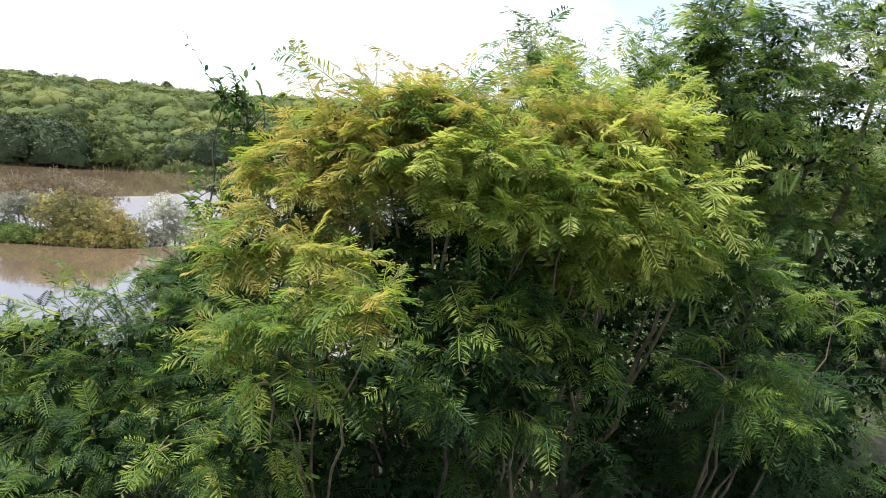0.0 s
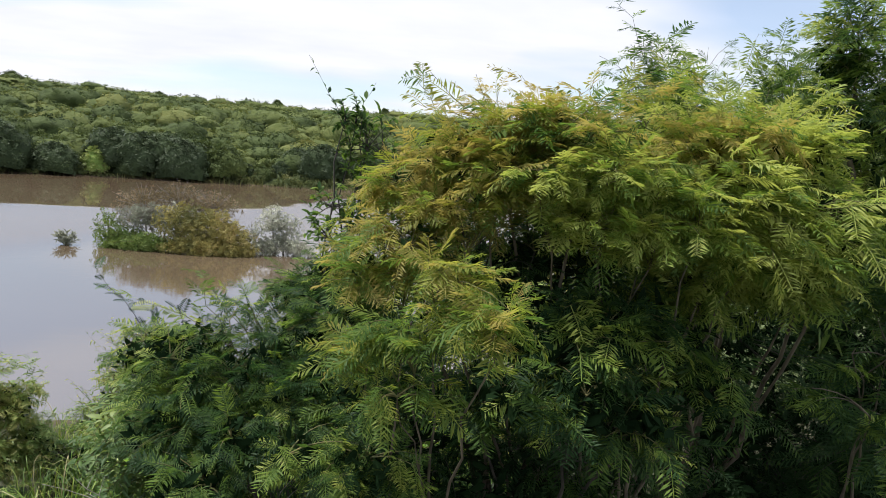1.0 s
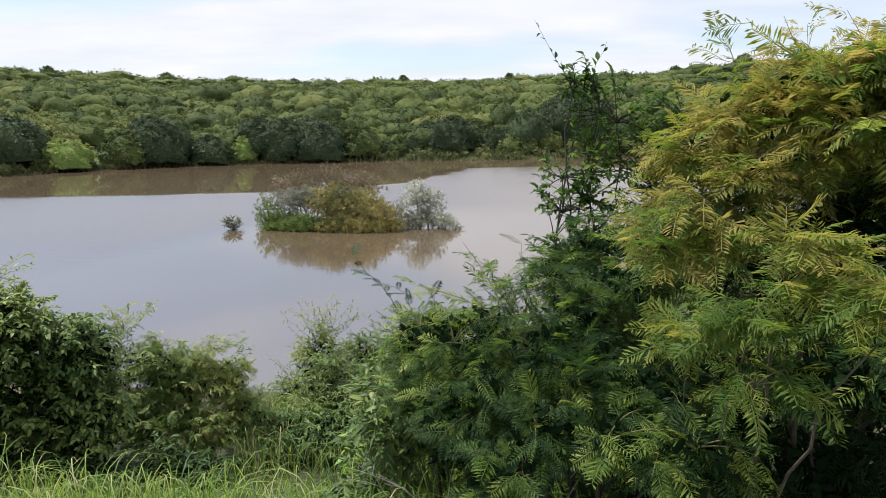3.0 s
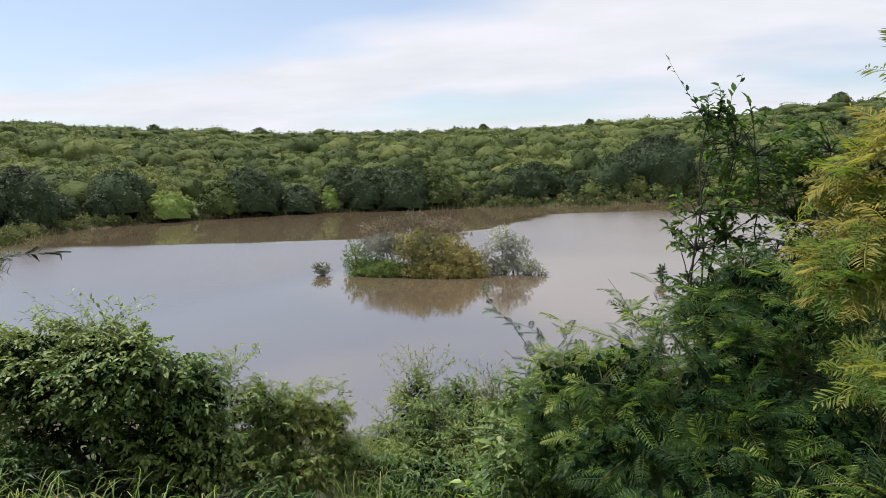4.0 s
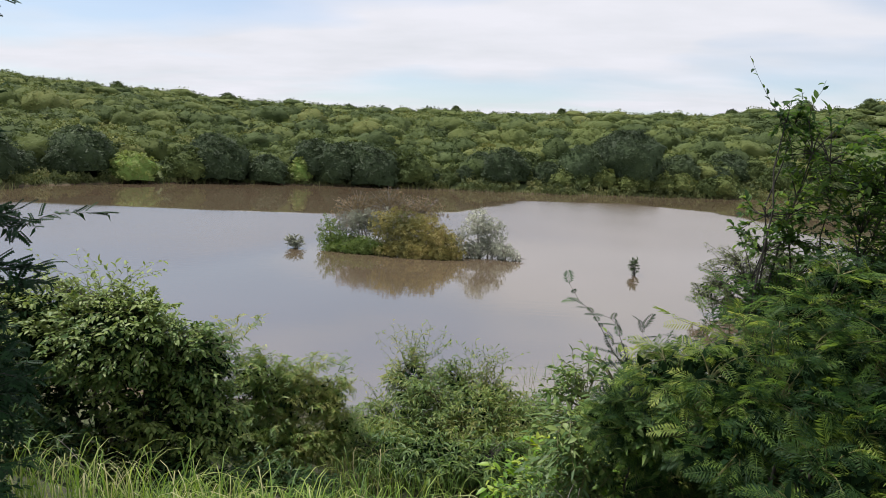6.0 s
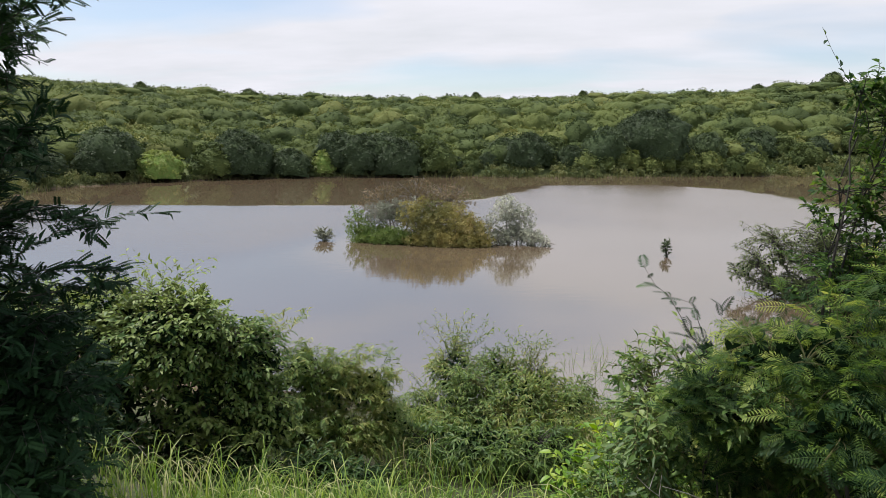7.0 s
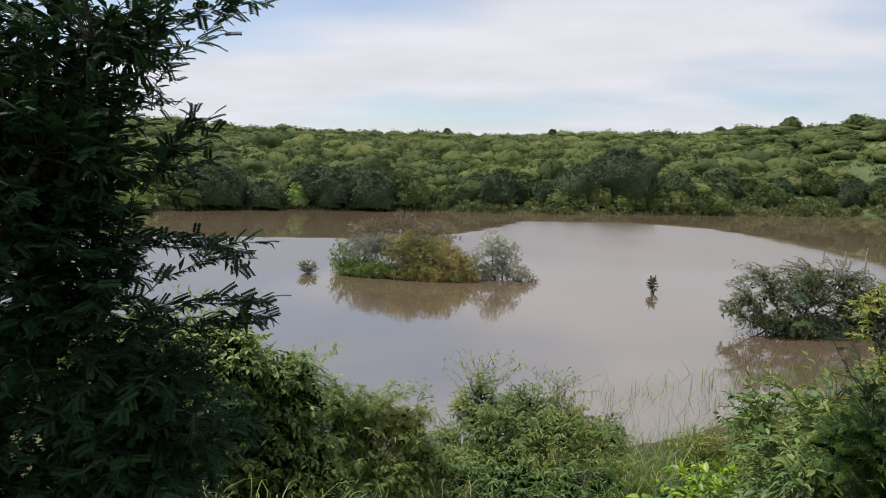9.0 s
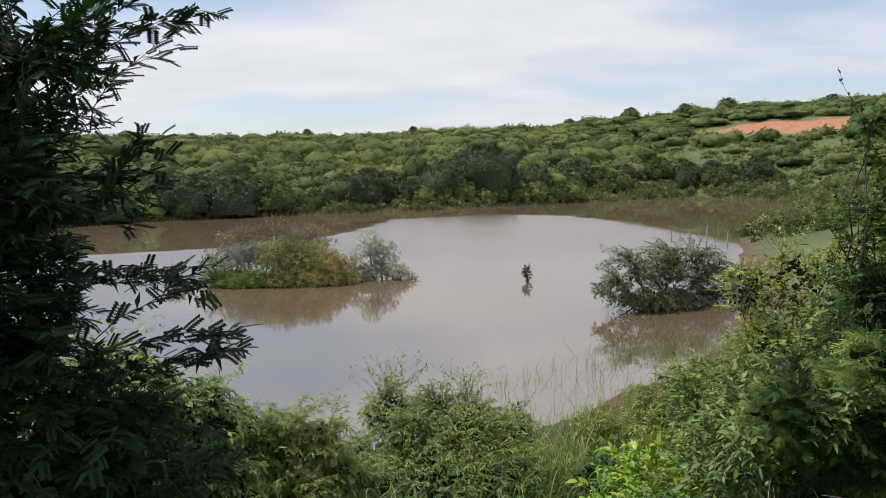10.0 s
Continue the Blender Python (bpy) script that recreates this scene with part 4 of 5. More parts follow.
r = np.random.default_rng(77)
pod_v = np.array([(-0.004, 0, 0), (0.004, 0, 0), (0.011, 0.12, 0.004), (-0.011, 0.12, 0.002), (0.012, 0.6, 0.004), (-0.012, 0.6, 0.0), (0.004, 1.0, 0), (-0.004, 1.0, 0)]) * np.array((4.5, 1, 5))
pod_mesh = quad_mesh("pod", pod_v, np.array([(0, 1, 2, 3), (3, 2, 4, 5), (5, 4, 6, 7)]), MIXED, np.full(8, 0.55))
for cx, cy, cz in ((4.2, 2.95, 3.62), (4.75, 3.0, 3.6), (4.45, 2.9, 3.9), (4.1, 2.95, 3.25)):
    for j in range(7):
        ob = attach("pod", pod_mesh, tall_tree)
        ax = frames(np.array([(r.normal(0, 0.35), r.normal(0, 0.3), -1.0)]), r.normal(size=(1, 3)))[0]
        ob.matrix_basis = Matrix.Translation(Vector((cx + r.normal(0, 0.03), cy + r.normal(0, 0.03), cz)) - tall_tree.location) @ Matrix(ax.T.tolist()).to_4x4() @ Matrix.Scale(r.uniform(0.09, 0.13), 4)


def dry_stem(x, y, h, lean, seed):
    r = np.random.default_rng(seed)
    root = thing("dry_stem", ground_at(x, y), "thin pale dry weed stem beside the path", "dry weed", "dry weed stems")
    top = np.array((lean, r.normal(0, 0.1), h))
    line = bezier(np.array((0, 0, -0.03)), np.array((lean * 0.1, 0, h * 0.75)), top, 8)
    line[1:-1] += r.normal(0, 0.006, (6, 3))
    v, q = tubes(line[None], np.linspace(0.0032, 0.0012, 8)[None], 5)
    attach("stem", quad_mesh("stem", v, q, TWIG_GREY, smooth=True), root)
    for j in range(3):
        a = line[4 + j]
        e = a + np.array((r.normal(0, 0.08), r.normal(0, 0.06), r.uniform(0.02, 0.1)))
        v, q = tubes(bezier(a, (a + e) / 2 + (0, 0, 0.02), e, 4)[None], np.linspace(0.0018, 0.0008, 4)[None], 4)
        attach("side_shoot", quad_mesh("side_shoot", v, q, TWIG_GREY, smooth=True), root)


for j, (x, y, h, lean) in enumerate(((1.75, 2.5, 0.55, 0.12), (1.45, 2.7, 0.5, -0.25), (2.2, 2.1, 0.5, -0.2), (2.6, 1.95, 0.4, 0.3), (1.2, 3.0, 0.45, -0.2), (3.3, 2.0, 0.45, 0.3), (-0.6, 4.0, 0.35, 0.15), (-1.6, 3.9, 0.4, -0.2))):
    dry_stem(x, y, h, lean, 500 + j)

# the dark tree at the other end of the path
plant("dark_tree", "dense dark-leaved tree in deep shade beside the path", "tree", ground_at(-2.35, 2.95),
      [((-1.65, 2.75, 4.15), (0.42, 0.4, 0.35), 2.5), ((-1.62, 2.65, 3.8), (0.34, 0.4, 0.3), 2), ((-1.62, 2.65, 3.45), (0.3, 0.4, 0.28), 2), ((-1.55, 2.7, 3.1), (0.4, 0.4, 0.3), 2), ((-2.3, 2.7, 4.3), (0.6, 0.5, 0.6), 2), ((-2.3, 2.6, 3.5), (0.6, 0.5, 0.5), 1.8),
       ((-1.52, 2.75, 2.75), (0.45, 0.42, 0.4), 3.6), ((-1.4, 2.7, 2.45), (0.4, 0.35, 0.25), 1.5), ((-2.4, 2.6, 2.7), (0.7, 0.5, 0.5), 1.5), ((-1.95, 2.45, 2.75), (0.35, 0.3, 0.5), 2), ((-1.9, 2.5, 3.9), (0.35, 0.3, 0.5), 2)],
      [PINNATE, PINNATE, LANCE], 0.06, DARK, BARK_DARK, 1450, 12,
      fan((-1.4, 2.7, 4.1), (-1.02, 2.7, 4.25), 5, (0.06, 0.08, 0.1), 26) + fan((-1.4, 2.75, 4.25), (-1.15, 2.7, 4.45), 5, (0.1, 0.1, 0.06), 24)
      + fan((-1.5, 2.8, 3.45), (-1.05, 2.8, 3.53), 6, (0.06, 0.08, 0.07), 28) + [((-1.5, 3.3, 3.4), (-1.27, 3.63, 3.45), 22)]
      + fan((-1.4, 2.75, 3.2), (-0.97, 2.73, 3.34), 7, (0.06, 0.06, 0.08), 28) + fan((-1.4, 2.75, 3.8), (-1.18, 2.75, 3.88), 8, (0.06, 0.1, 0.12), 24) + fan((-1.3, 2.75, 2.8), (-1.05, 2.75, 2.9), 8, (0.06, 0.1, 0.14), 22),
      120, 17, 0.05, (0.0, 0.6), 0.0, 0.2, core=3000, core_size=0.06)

# bushes down the bank
plant("broadleaf_bush", "rounded leafy bush with pale glossy green leaves on the bank", "bush", ground_at(-2.9, 5.9),
      [((-2.5, 5.6, 2.15), (0.65, 0.6, 0.5), 3), ((-3.3, 5.7, 2.15), (0.8, 0.6, 0.52), 3), ((-2.25, 5.7, 1.6), (0.6, 0.45, 0.5), 1.0), ((-3.2, 5.7, 1.55), (0.9, 0.45, 0.45), 0.8), ((-4.3, 5.9, 2.0), (0.7, 0.6, 0.6), 1.5), ((-1.95, 5.9, 1.85), (0.45, 0.45, 0.42), 1.4), ((-1.85, 5.8, 1.35), (0.5, 0.4, 0.4), 1.0), ((-2.6, 5.85, 1.1), (0.9, 0.45, 0.45), 0.5), ((-3.6, 5.85, 1.1), (0.9, 0.45, 0.45), 0.5)],
      OVATE, 0.06, BROAD, BARK, 2100, 14, fan((-2.6, 5.6, 2.4), (-2.6, 5.6, 2.78), 26, (0.7, 0.35, 0.1), 12) + fan((-2.1, 5.7, 2.1), (-1.85, 5.7, 2.35), 14, (0.2, 0.3, 0.2), 12), 200, 21, 0.025, (0.45, 1.3), 0.3, 0.25, core=5200, core_size=0.095)
plant("feathery_bush", "soft feathery green bush with dark stems near the water", "bush", ground_at(-1.7, 7.0),
      [((-2.35, 6.8, 1.45), (0.5, 0.4, 0.5), 2), ((-1.85, 6.9, 1.35), (0.45, 0.4, 0.45), 2.4), ((-1.45, 7.0, 1.2), (0.4, 0.4, 0.36), 2), ((-1.1, 7.0, 1.2), (0.35, 0.35, 0.28), 1.6), ((-2.2, 6.6, 0.9), (0.6, 0.4, 0.45), 1.6), ((-1.3, 6.8, 0.75), (0.55, 0.4, 0.35), 1.8), ((-1.75, 6.7, 0.85), (0.6, 0.4, 0.4), 1.8), ((-0.9, 7.0, 0.8), (0.35, 0.35, 0.35), 1.2)],
      [SPRAY, LANCE], 0.078, MIXED, BARK_DARK, 1350, 10, fan((-2.1, 6.9, 1.7), (-2.05, 6.95, 2.0), 14, (0.35, 0.15, 0.1), 11) + fan((-1.5, 7, 1.4), (-1.3, 7, 1.66), 24, (0.55, 0.2, 0.12), 11) + fan((-1.0, 7.0, 1.2), (-0.95, 7.0, 1.48), 10, (0.2, 0.15, 0.1), 9),
      60, 22, 0.012, (0.3, 1.0), 0.2, 0.4, core=1500, core_size=0.06, shell=0.6, twig_r=0.003, twig_mat=TWIG_GREEN)
plant("bank_bush", "scruffy olive bush with seed heads at the water's edge", "bush", ground_at(0.1, 8.3),
      [((-0.38, 8.2, 1.0), (0.44, 0.42, 0.48), 2.4), ((0.15, 8.2, 0.95), (0.46, 0.42, 0.45), 2.2), ((0.65, 8.2, 0.85), (0.42, 0.4, 0.42), 2), ((1.1, 8.2, 0.65), (0.35, 0.35, 0.38), 1.5), ((0.9, 7.8, 0.5), (0.5, 0.4, 0.42), 1.8), ((0.0, 7.5, 0.6), (0.75, 0.4, 0.45), 2.4), ((0.75, 7.4, 0.55), (0.6, 0.4, 0.4), 1.8), ((-0.75, 8.2, 0.5), (0.4, 0.4, 0.35), 1), ((0.5, 8.0, 0.4), (0.75, 0.4, 0.35), 1.3), ((-0.3, 7.9, 0.45), (0.7, 0.4, 0.38), 1.3), ((0.4, 7.7, 0.85), (0.5, 0.35, 0.42), 2), ((0.95, 7.8, 0.75), (0.42, 0.35, 0.4), 1.8), ((-0.2, 7.8, 0.9), (0.45, 0.35, 0.4), 1.8)],
      LANCE, 0.065, MIXED, TWIG_GREEN, 2500, 12, fan((-0.3, 8.3, 1.2), (-0.35, 8.3, 1.6), 34, (0.5, 0.2, 0.14), 12) + fan((0.5, 8.3, 1.0), (0.6, 8.3, 1.42), 36, (0.5, 0.2, 0.14), 10) + fan((1.1, 8.3, 0.8), (1.3, 8.3, 1.12), 8, (0.15, 0.1, 0.12), 8) + fan((-0.7, 8.2, 0.6), (-0.95, 8.2, 0.98), 6, (0.15, 0.1, 0.12), 7),
      60, 23, 0.01, (0.15, 0.95), 0.2, 0.25, core=1500, core_size=0.07)
plant("bank_bush", "low tangled dark green bush part-way down the bank", "bush", ground_at(0.2, 6.9),
      [((0.1, 6.9, 0.7), (0.55, 0.4, 0.28), 2), ((0.75, 7.0, 0.65), (0.5, 0.4, 0.28), 2), ((-0.5, 7.0, 0.6), (0.4, 0.4, 0.28), 1)],
      LANCE, 0.085, MIXED, BARK_DARK, 420, 11, fan((0.3, 6.9, 0.9), (0.3, 6.9, 1.1), 8, (0.7, 0.2, 0.08), 8), 40, 26, 0.012, (-0.1, 0.6), 0.2, 0.25, core=700, core_size=0.08)
plant("bank_bush", "leafy yellow-green bush spreading over the grassy shore", "bush", ground_at(5.0, 8.9),
      [((4.5, 9.0, 2.15), (0.5, 0.5, 0.5), 2), ((5.0, 8.7, 2.3), (0.55, 0.5, 0.5), 2), ((5.6, 8.4, 2.45), (0.55, 0.5, 0.55), 2), ((6.1, 8.2, 2.85), (0.55, 0.5, 0.5), 2), ((4.6, 8.6, 1.5), (0.7, 0.5, 0.5), 2), ((5.5, 8.2, 1.7), (0.8, 0.5, 0.5), 2), ((6.4, 8.6, 2.0), (0.8, 0.6, 0.7), 2)],
      [LANCE, OVATE], 0.075, OLIVE, BARK, 900, 11, fan((4.9, 8.8, 2.6), (4.9, 8.8, 2.95), 14, (0.6, 0.2, 0.12), 9), 50, 24, 0.025, (0.2, 1.0), 0.2, 0.25, core=900, core_size=0.1)
plant("bank_bush", "sprawling light green bush on the bank above the shallows", "bush", ground_at(4.2, 7.2),
      [((4.2, 7.9, 1.65), (0.45, 0.45, 0.45), 2), ((4.7, 7.6, 1.9), (0.5, 0.45, 0.45), 2), ((5.2, 7.3, 2.15), (0.5, 0.45, 0.45), 2), ((3.6, 7.1, 1.3), (0.45, 0.45, 0.4), 2), ((4.1, 6.8, 1.5), (0.5, 0.45, 0.42), 2), ((4.6, 6.5, 1.7), (0.5, 0.45, 0.42), 2), ((3.3, 6.1, 1.25), (0.45, 0.4, 0.35), 1.6), ((4.3, 7.2, 1.0), (0.8, 0.5, 0.4), 2)],
      [OVATE, LANCE], 0.068, OLIVE, TWIG_GREEN, 900, 11, fan((4.2, 7.2, 1.8), (4.2, 7.2, 2.15), 12, (0.6, 0.4, 0.12), 9), 60, 38, 0.018, (0.15, 0.95), 0.2, 0.25, core=900, core_size=0.08)
plant("water_bush", "grey-green bush standing in the shallow water", "bush", (7.0, 17.9, -0.25),
      [((6.2, 17.6, 0.95), (0.9, 0.7, 0.85), 2.2), ((7.2, 17.9, 1.15), (1.0, 0.8, 0.8), 2.6), ((8.3, 18.1, 1.05), (1.0, 0.8, 0.85), 2.4), ((9.1, 18.3, 0.7), (0.8, 0.7, 0.65), 1.6), ((6.9, 17.4, 0.2), (1.5, 0.6, 0.35), 3.4), ((8.5, 17.8, 0.2), (1.3, 0.6, 0.35), 2.6), ((5.6, 17.6, 0.6), (0.4, 0.4, 0.35), 0.5)],
      LANCE, 0.105, SHORE, BARK_DARK, 1500, 11, fan((6.0, 17.6, 1.4), (5.7, 17.6, 1.75), 4, (0.3, 0.2, 0.12), 8), 0, 25, 0.03, (0.5, 1.3), 0.2, 0.3, twig_r=0.008, core=350, core_size=0.12)
for x, y, s, seed in ((-1.4, 6.2, 0.9, 51), (-2.1, 5.6, 1.0, 54), (-3.2, 5.1, 1.0, 55), (1.7, 6.9, 1.0, 56)):
    g = ground_at(x, y)
    plant("low_bush", "low dark green leafy bush on the slope of the bank", "bush", g, [((x, y, g[2] + 0.28 * s), (0.5 * s, 0.35 * s, 0.28 * s), 2), ((x + 0.35 * s, y + 0.1, g[2] + 0.2 * s), (0.4 * s, 0.3 * s, 0.22 * s), 1)],
          LANCE, 0.09, BROAD, BARK_DARK, 150, 9, fan((x, y, g[2] + 0.4), (x, y, g[2] + 0.6 * s), 4, (0.3, 0.2, 0.06), 7), 20, seed, 0.008, (-0.2, 0.4), 0.15, 0.3, core=260, core_size=0.08, sub=1, twig_mat=TWIG_GREEN)
for x, y, s, seed, lab in ((1.12, 4.35, 1.1, 31, "bright yellow-green broad-leaved weed on the bank"), (2.1, 5.6, 1.25, 32, "leafy climbing weed with broad green leaves"),
                           (3.0, 6.6, 1.3, 33, "leafy climbing weed with broad green leaves"), (2.6, 4.6, 1.2, 35, "leafy climbing weed with broad green leaves"), (2.5, 7.2, 1.4, 36, "leafy green weed among the shore grass"), (3.5, 7.6, 1.5, 37, "leafy green weed among the shore grass"), (2.3, 8.6, 1.0, 39, "leafy green weed among the shore grass"), (3.2, 9.3, 1.1, 40, "leafy green weed among the shore grass"), (4.3, 10.4, 1.1, 41, "leafy green weed among the shore grass"), (5.6, 11.0, 1.2, 42, "leafy green weed among the shore grass"), (3.9, 9.0, 1.2, 43, "leafy green weed among the shore grass")):
    g = ground_at(x, y)
    plant("weed", lab, "weed", g, [((x, y, g[2] + 0.35 * s), (0.42 * s, 0.4 * s, 0.35 * s), 2), ((x + 0.3 * s, y + 0.1, g[2] + 0.2 * s), (0.4 * s, 0.35 * s, 0.2 * s), 1)],
          OVATE if seed < 36 else LANCE, 0.075, WEED if seed in (31, 35) else OLIVE, TWIG_GREEN, 240, 9, (), 60, seed, 0.008, (0.1, 1.0), 0.1, 0.3)

# ---- plants in the pond ----
def tuft_bush(name, label, at, blobs, n, size, mat, seed, tint=(0.1, 0.9), bark=None, twigs=0, group="", flat=False):
    """A bush of leaf clumps that cover its blobs (centre, radii, weight), with limbs and bare twigs that stick out."""
    r = np.random.default_rng(seed)
    base = np.array((at[0], at[1], -0.35 if len(at) < 3 else at[2]))
    root = thing(name, base, label, "bush", group)
    w = np.array([q[2] * q[1][0] for q in blobs], float)
    k = r.choice(len(blobs), n, p=w / w.sum())
    c = np.array([q[0] for q in blobs], float)[k] - base
    rad = np.array([q[1] for q in blobs], float)[k]
    d = unit(r.normal(size=(n, 3)))
    p = c + rad * d * r.uniform(0.4, 1.05, (n, 1)) * (1 + 0.12 * np.sin(5 * d[:, :1] + 3 * d[:, 1:2] + k[:, None]))
    ok = p[:, 2] > -base[2] - 0.05
    p, d, k = p[ok], d[ok], k[ok]
    axes = frames(r.normal(size=p.shape), d + r.normal(0, 0.4, p.shape))
    sz = size * r.uniform(0.55, 1.25, len(p))
    tn = np.clip(r.uniform(*tint, len(blobs))[k] * 0.6 + r.uniform(*tint, len(p)) * 0.5, 0, 1)
    parts = [scatter(TUFTS[j], p[j::4], axes[j::4], sz[j::4], tn[j::4]) for j in range(4)]
    v, q, t = join(parts)
    attach("crown", quad_mesh("crown", v, q, mat, t), root, "", "stuff")
    for j, (cc, rr, _) in enumerate(blobs):
        e = np.array(cc, float) - base
        line = bezier(np.array((e[0] * 0.4, e[1] * 0.4, 0)), e * np.array((0.7, 0.7, 0.5)), e, 6)
        v, q = tubes(line[None], np.linspace(0.05, 0.015, 6)[None], 6)
        attach("trunk" if j == 0 else "limb", quad_mesh("limb", v, q, bark or BARK_DARK, smooth=True), root)
    if twigs:
        k = r.integers(0, len(blobs), twigs)
        c = np.array([q[0] for q in blobs], float)[k] - base
        rad = np.array([q[1] for q in blobs], float)[k]
        d = unit(r.normal(size=(twigs, 3)) + (0, 0, 0.7))
        e = c + rad * d * r.uniform(1.0, 1.3, (twigs, 1))
        lines = bezier(c, (c + e) / 2 + r.normal(0, 0.06, c.shape), e, 5)
        v, q = tubes(lines, np.linspace(0.012, 0.004, 5)[None] * np.ones((twigs, 1)), 3)
        attach("branchwork", quad_mesh("branchwork", v, q, bark or BARK_DARK), root, "", "stuff")
    return root


ISLET = "bushes on the islet"
tuft_bush("island_bush", "yellow-olive bush in the middle of the islet", (-3.0, 24.5), [((-3.6, 24.5, 0.95), (0.95, 0.7, 0.72), 2), ((-2.6, 24.3, 0.75), (1.05, 0.7, 0.75), 2.5), ((-1.8, 24.2, 0.45), (0.75, 0.5, 0.6), 1.6), ((-3.0, 23.9, 0.2), (1.4, 0.45, 0.35), 2.2), ((-2.0, 23.9, 0.15), (0.95, 0.4, 0.3), 2)],
          4600, 0.115, ISLE, 41, (0.15, 0.9), TWIG_GREEN, 60, ISLET)
tuft_bush("island_bush", "low lime-green bush at the edge of the islet", (-5.3, 24.7), [((-5.6, 24.7, 0.3), (0.95, 0.5, 0.42), 2), ((-4.6, 24.1, 0.25), (0.95, 0.4, 0.36), 2), ((-6.2, 24.9, 0.65), (0.5, 0.45, 0.6), 1), ((-5.2, 24.3, 0.1), (1.2, 0.4, 0.25), 2)],
          2000, 0.115, LIME, 42, (0.1, 0.8), TWIG_GREEN, 30, ISLET)
tuft_bush("island_bush", "pinkish grey twiggy bush with dry flower heads", (-4.8, 25.2), [((-5.0, 24.9, 1.05), (0.9, 0.5, 0.5), 2), ((-4.2, 25.0, 1.1), (0.6, 0.5, 0.55), 1)],
          1000, 0.085, GREY, 43, (0.0, 0.7), TWIG_GREY, 90, ISLET)
tuft_bush("island_bush", "russet brown bare-twigged bush behind the islet", (-4.4, 26.2), [((-5.4, 26.1, 1.25), (1.0, 0.6, 0.75), 2), ((-4.2, 26.2, 1.5), (1.0, 0.6, 0.72), 2), ((-2.9, 26.0, 1.3), (1.0, 0.5, 0.7), 1.6)],
          2300, 0.085, RUSSET, 44, (0.1, 0.9), TWIG_GREY, 150, ISLET)
tuft_bush("island_bush", "silvery grey bush leaning over the water", (-0.4, 25.0), [((-0.65, 25.0, 1.2), (0.55, 0.5, 0.55), 2), ((-0.1, 25.1, 0.85), (0.6, 0.5, 0.6), 2), ((-1.2, 24.6, 0.55), (0.45, 0.4, 0.5), 1), ((-0.5, 24.8, 0.35), (0.7, 0.5, 0.3), 1.4), ((0.1, 24.7, 0.35), (0.5, 0.4, 0.3), 1.2), ((0.35, 24.6, 0.25), (0.55, 0.35, 0.3), 1.2), ((-0.9, 24.5, 0.2), (0.6, 0.35, 0.3), 1.4)],
          1700, 0.1, GREY, 45, (0.0, 0.9), TWIG_GREY, 120, ISLET)
tuft_bush("island_bush", "small pale sprig at the tip of the islet", (0.5, 24.4), [((0.45, 24.35, 0.25), (0.4, 0.3, 0.25), 2), ((0.85, 24.3, 0.1), (0.3, 0.2, 0.14), 1)],
          130, 0.1, GREY, 46, (0.2, 1.0), TWIG_GREY, 50, ISLET)
plant("water_plant", "small tuft of grey-green stems in open water", "plant", (-7.4, 24.4, -0.3), [((-7.4, 24.4, 0.22), (0.42, 0.3, 0.24), 1)], LANCE, 0.17, GREY, TWIG_GREEN, 60, 7, (), 0, 47, 0.012, (0.0, 0.6), -0.6, 0.1, twig_r=0.008)
plant("water_plant", "thin upright stump with a few green leaves in open water", "plant", (4.75, 22.8, -0.3), [((4.72, 22.8, 0.3), (0.2, 0.15, 0.26), 1)], LANCE, 0.14, SHORE, BARK_DARK, 26, 7,
      [((4.7, 22.8, -0.1), (4.82, 22.8, 0.62), 4), ((4.72, 22.8, -0.1), (4.55, 22.8, 0.42), 3)], 0, 48, 0.03, (0.0, 0.5), -0.4, 0.1, twig_r=0.012)


def stake(x, y, h, lean):
    root = thing("stake", (x, y, -0.4), "thin weathered wooden stake standing in the shallows", "stake", "stakes in the shallows")
    line = np.array([[0, 0, 0], [lean * 0.3, 0, h * 0.4], [lean * 0.7, 0.02, h * 0.75], [lean, 0.02, h]])
    v, q = tubes(line[None], np.array([[0.05, 0.045, 0.042, 0.03]]), 7)
    attach("post", quad_mesh("post", v, q, TWIG_GREY, smooth=True), root)


stake(16.2, 32.4, 1.2, 0.06)
stake(15.7, 33.1, 1.0, -0.05)
stake(16.9, 31.7, 0.95, 0.08)
stake(15.0, 33.8, 0.8, 0.02)


# ---- far shore and hillside ----
HA, HR = 16, 7


def hull(r, w, h, hue):
    """The lumpy close-set canopy of a far shrub, open below: a dome with smaller domes on it."""
    az = np.arange(HA) * 2 * np.pi / HA
    el = np.linspace(-0.45, np.pi / 2, HR)
    a, e = np.meshgrid(az, el)
    ph = r.uniform(0, 6.3, 4)
    bump = 1 + 0.15 * np.sin(2 * a + ph[0]) + 0.1 * np.sin(3 * a + 3 * e + ph[1]) + 0.2 * np.abs(np.sin(2.5 * a - 2 * e + ph[2])) + 0.09 * np.sin(6 * a + 5 * e + ph[3]) + r.normal(0, 0.09, a.shape)
    rad = 0.37 * w * bump
    p = np.stack([rad * np.cos(e) * np.cos(a), rad * np.cos(e) * np.sin(a), 0.36 * h + 0.56 * h * np.sin(e) * (0.5 + 0.5 * bump)], -1)
    p[-1] = p[-1].mean(0)
    i = np.arange(HR - 1)[:, None] * HA
    s, s2 = np.arange(HA), (np.arange(HA) + 1) % HA
    q = np.stack([i + s, i + s2, i + HA + s2, i + HA + s], -1).reshape(-1, 4)
    pts = p.reshape(-1, 3)
    return pts, q, np.full(len(pts), hue)


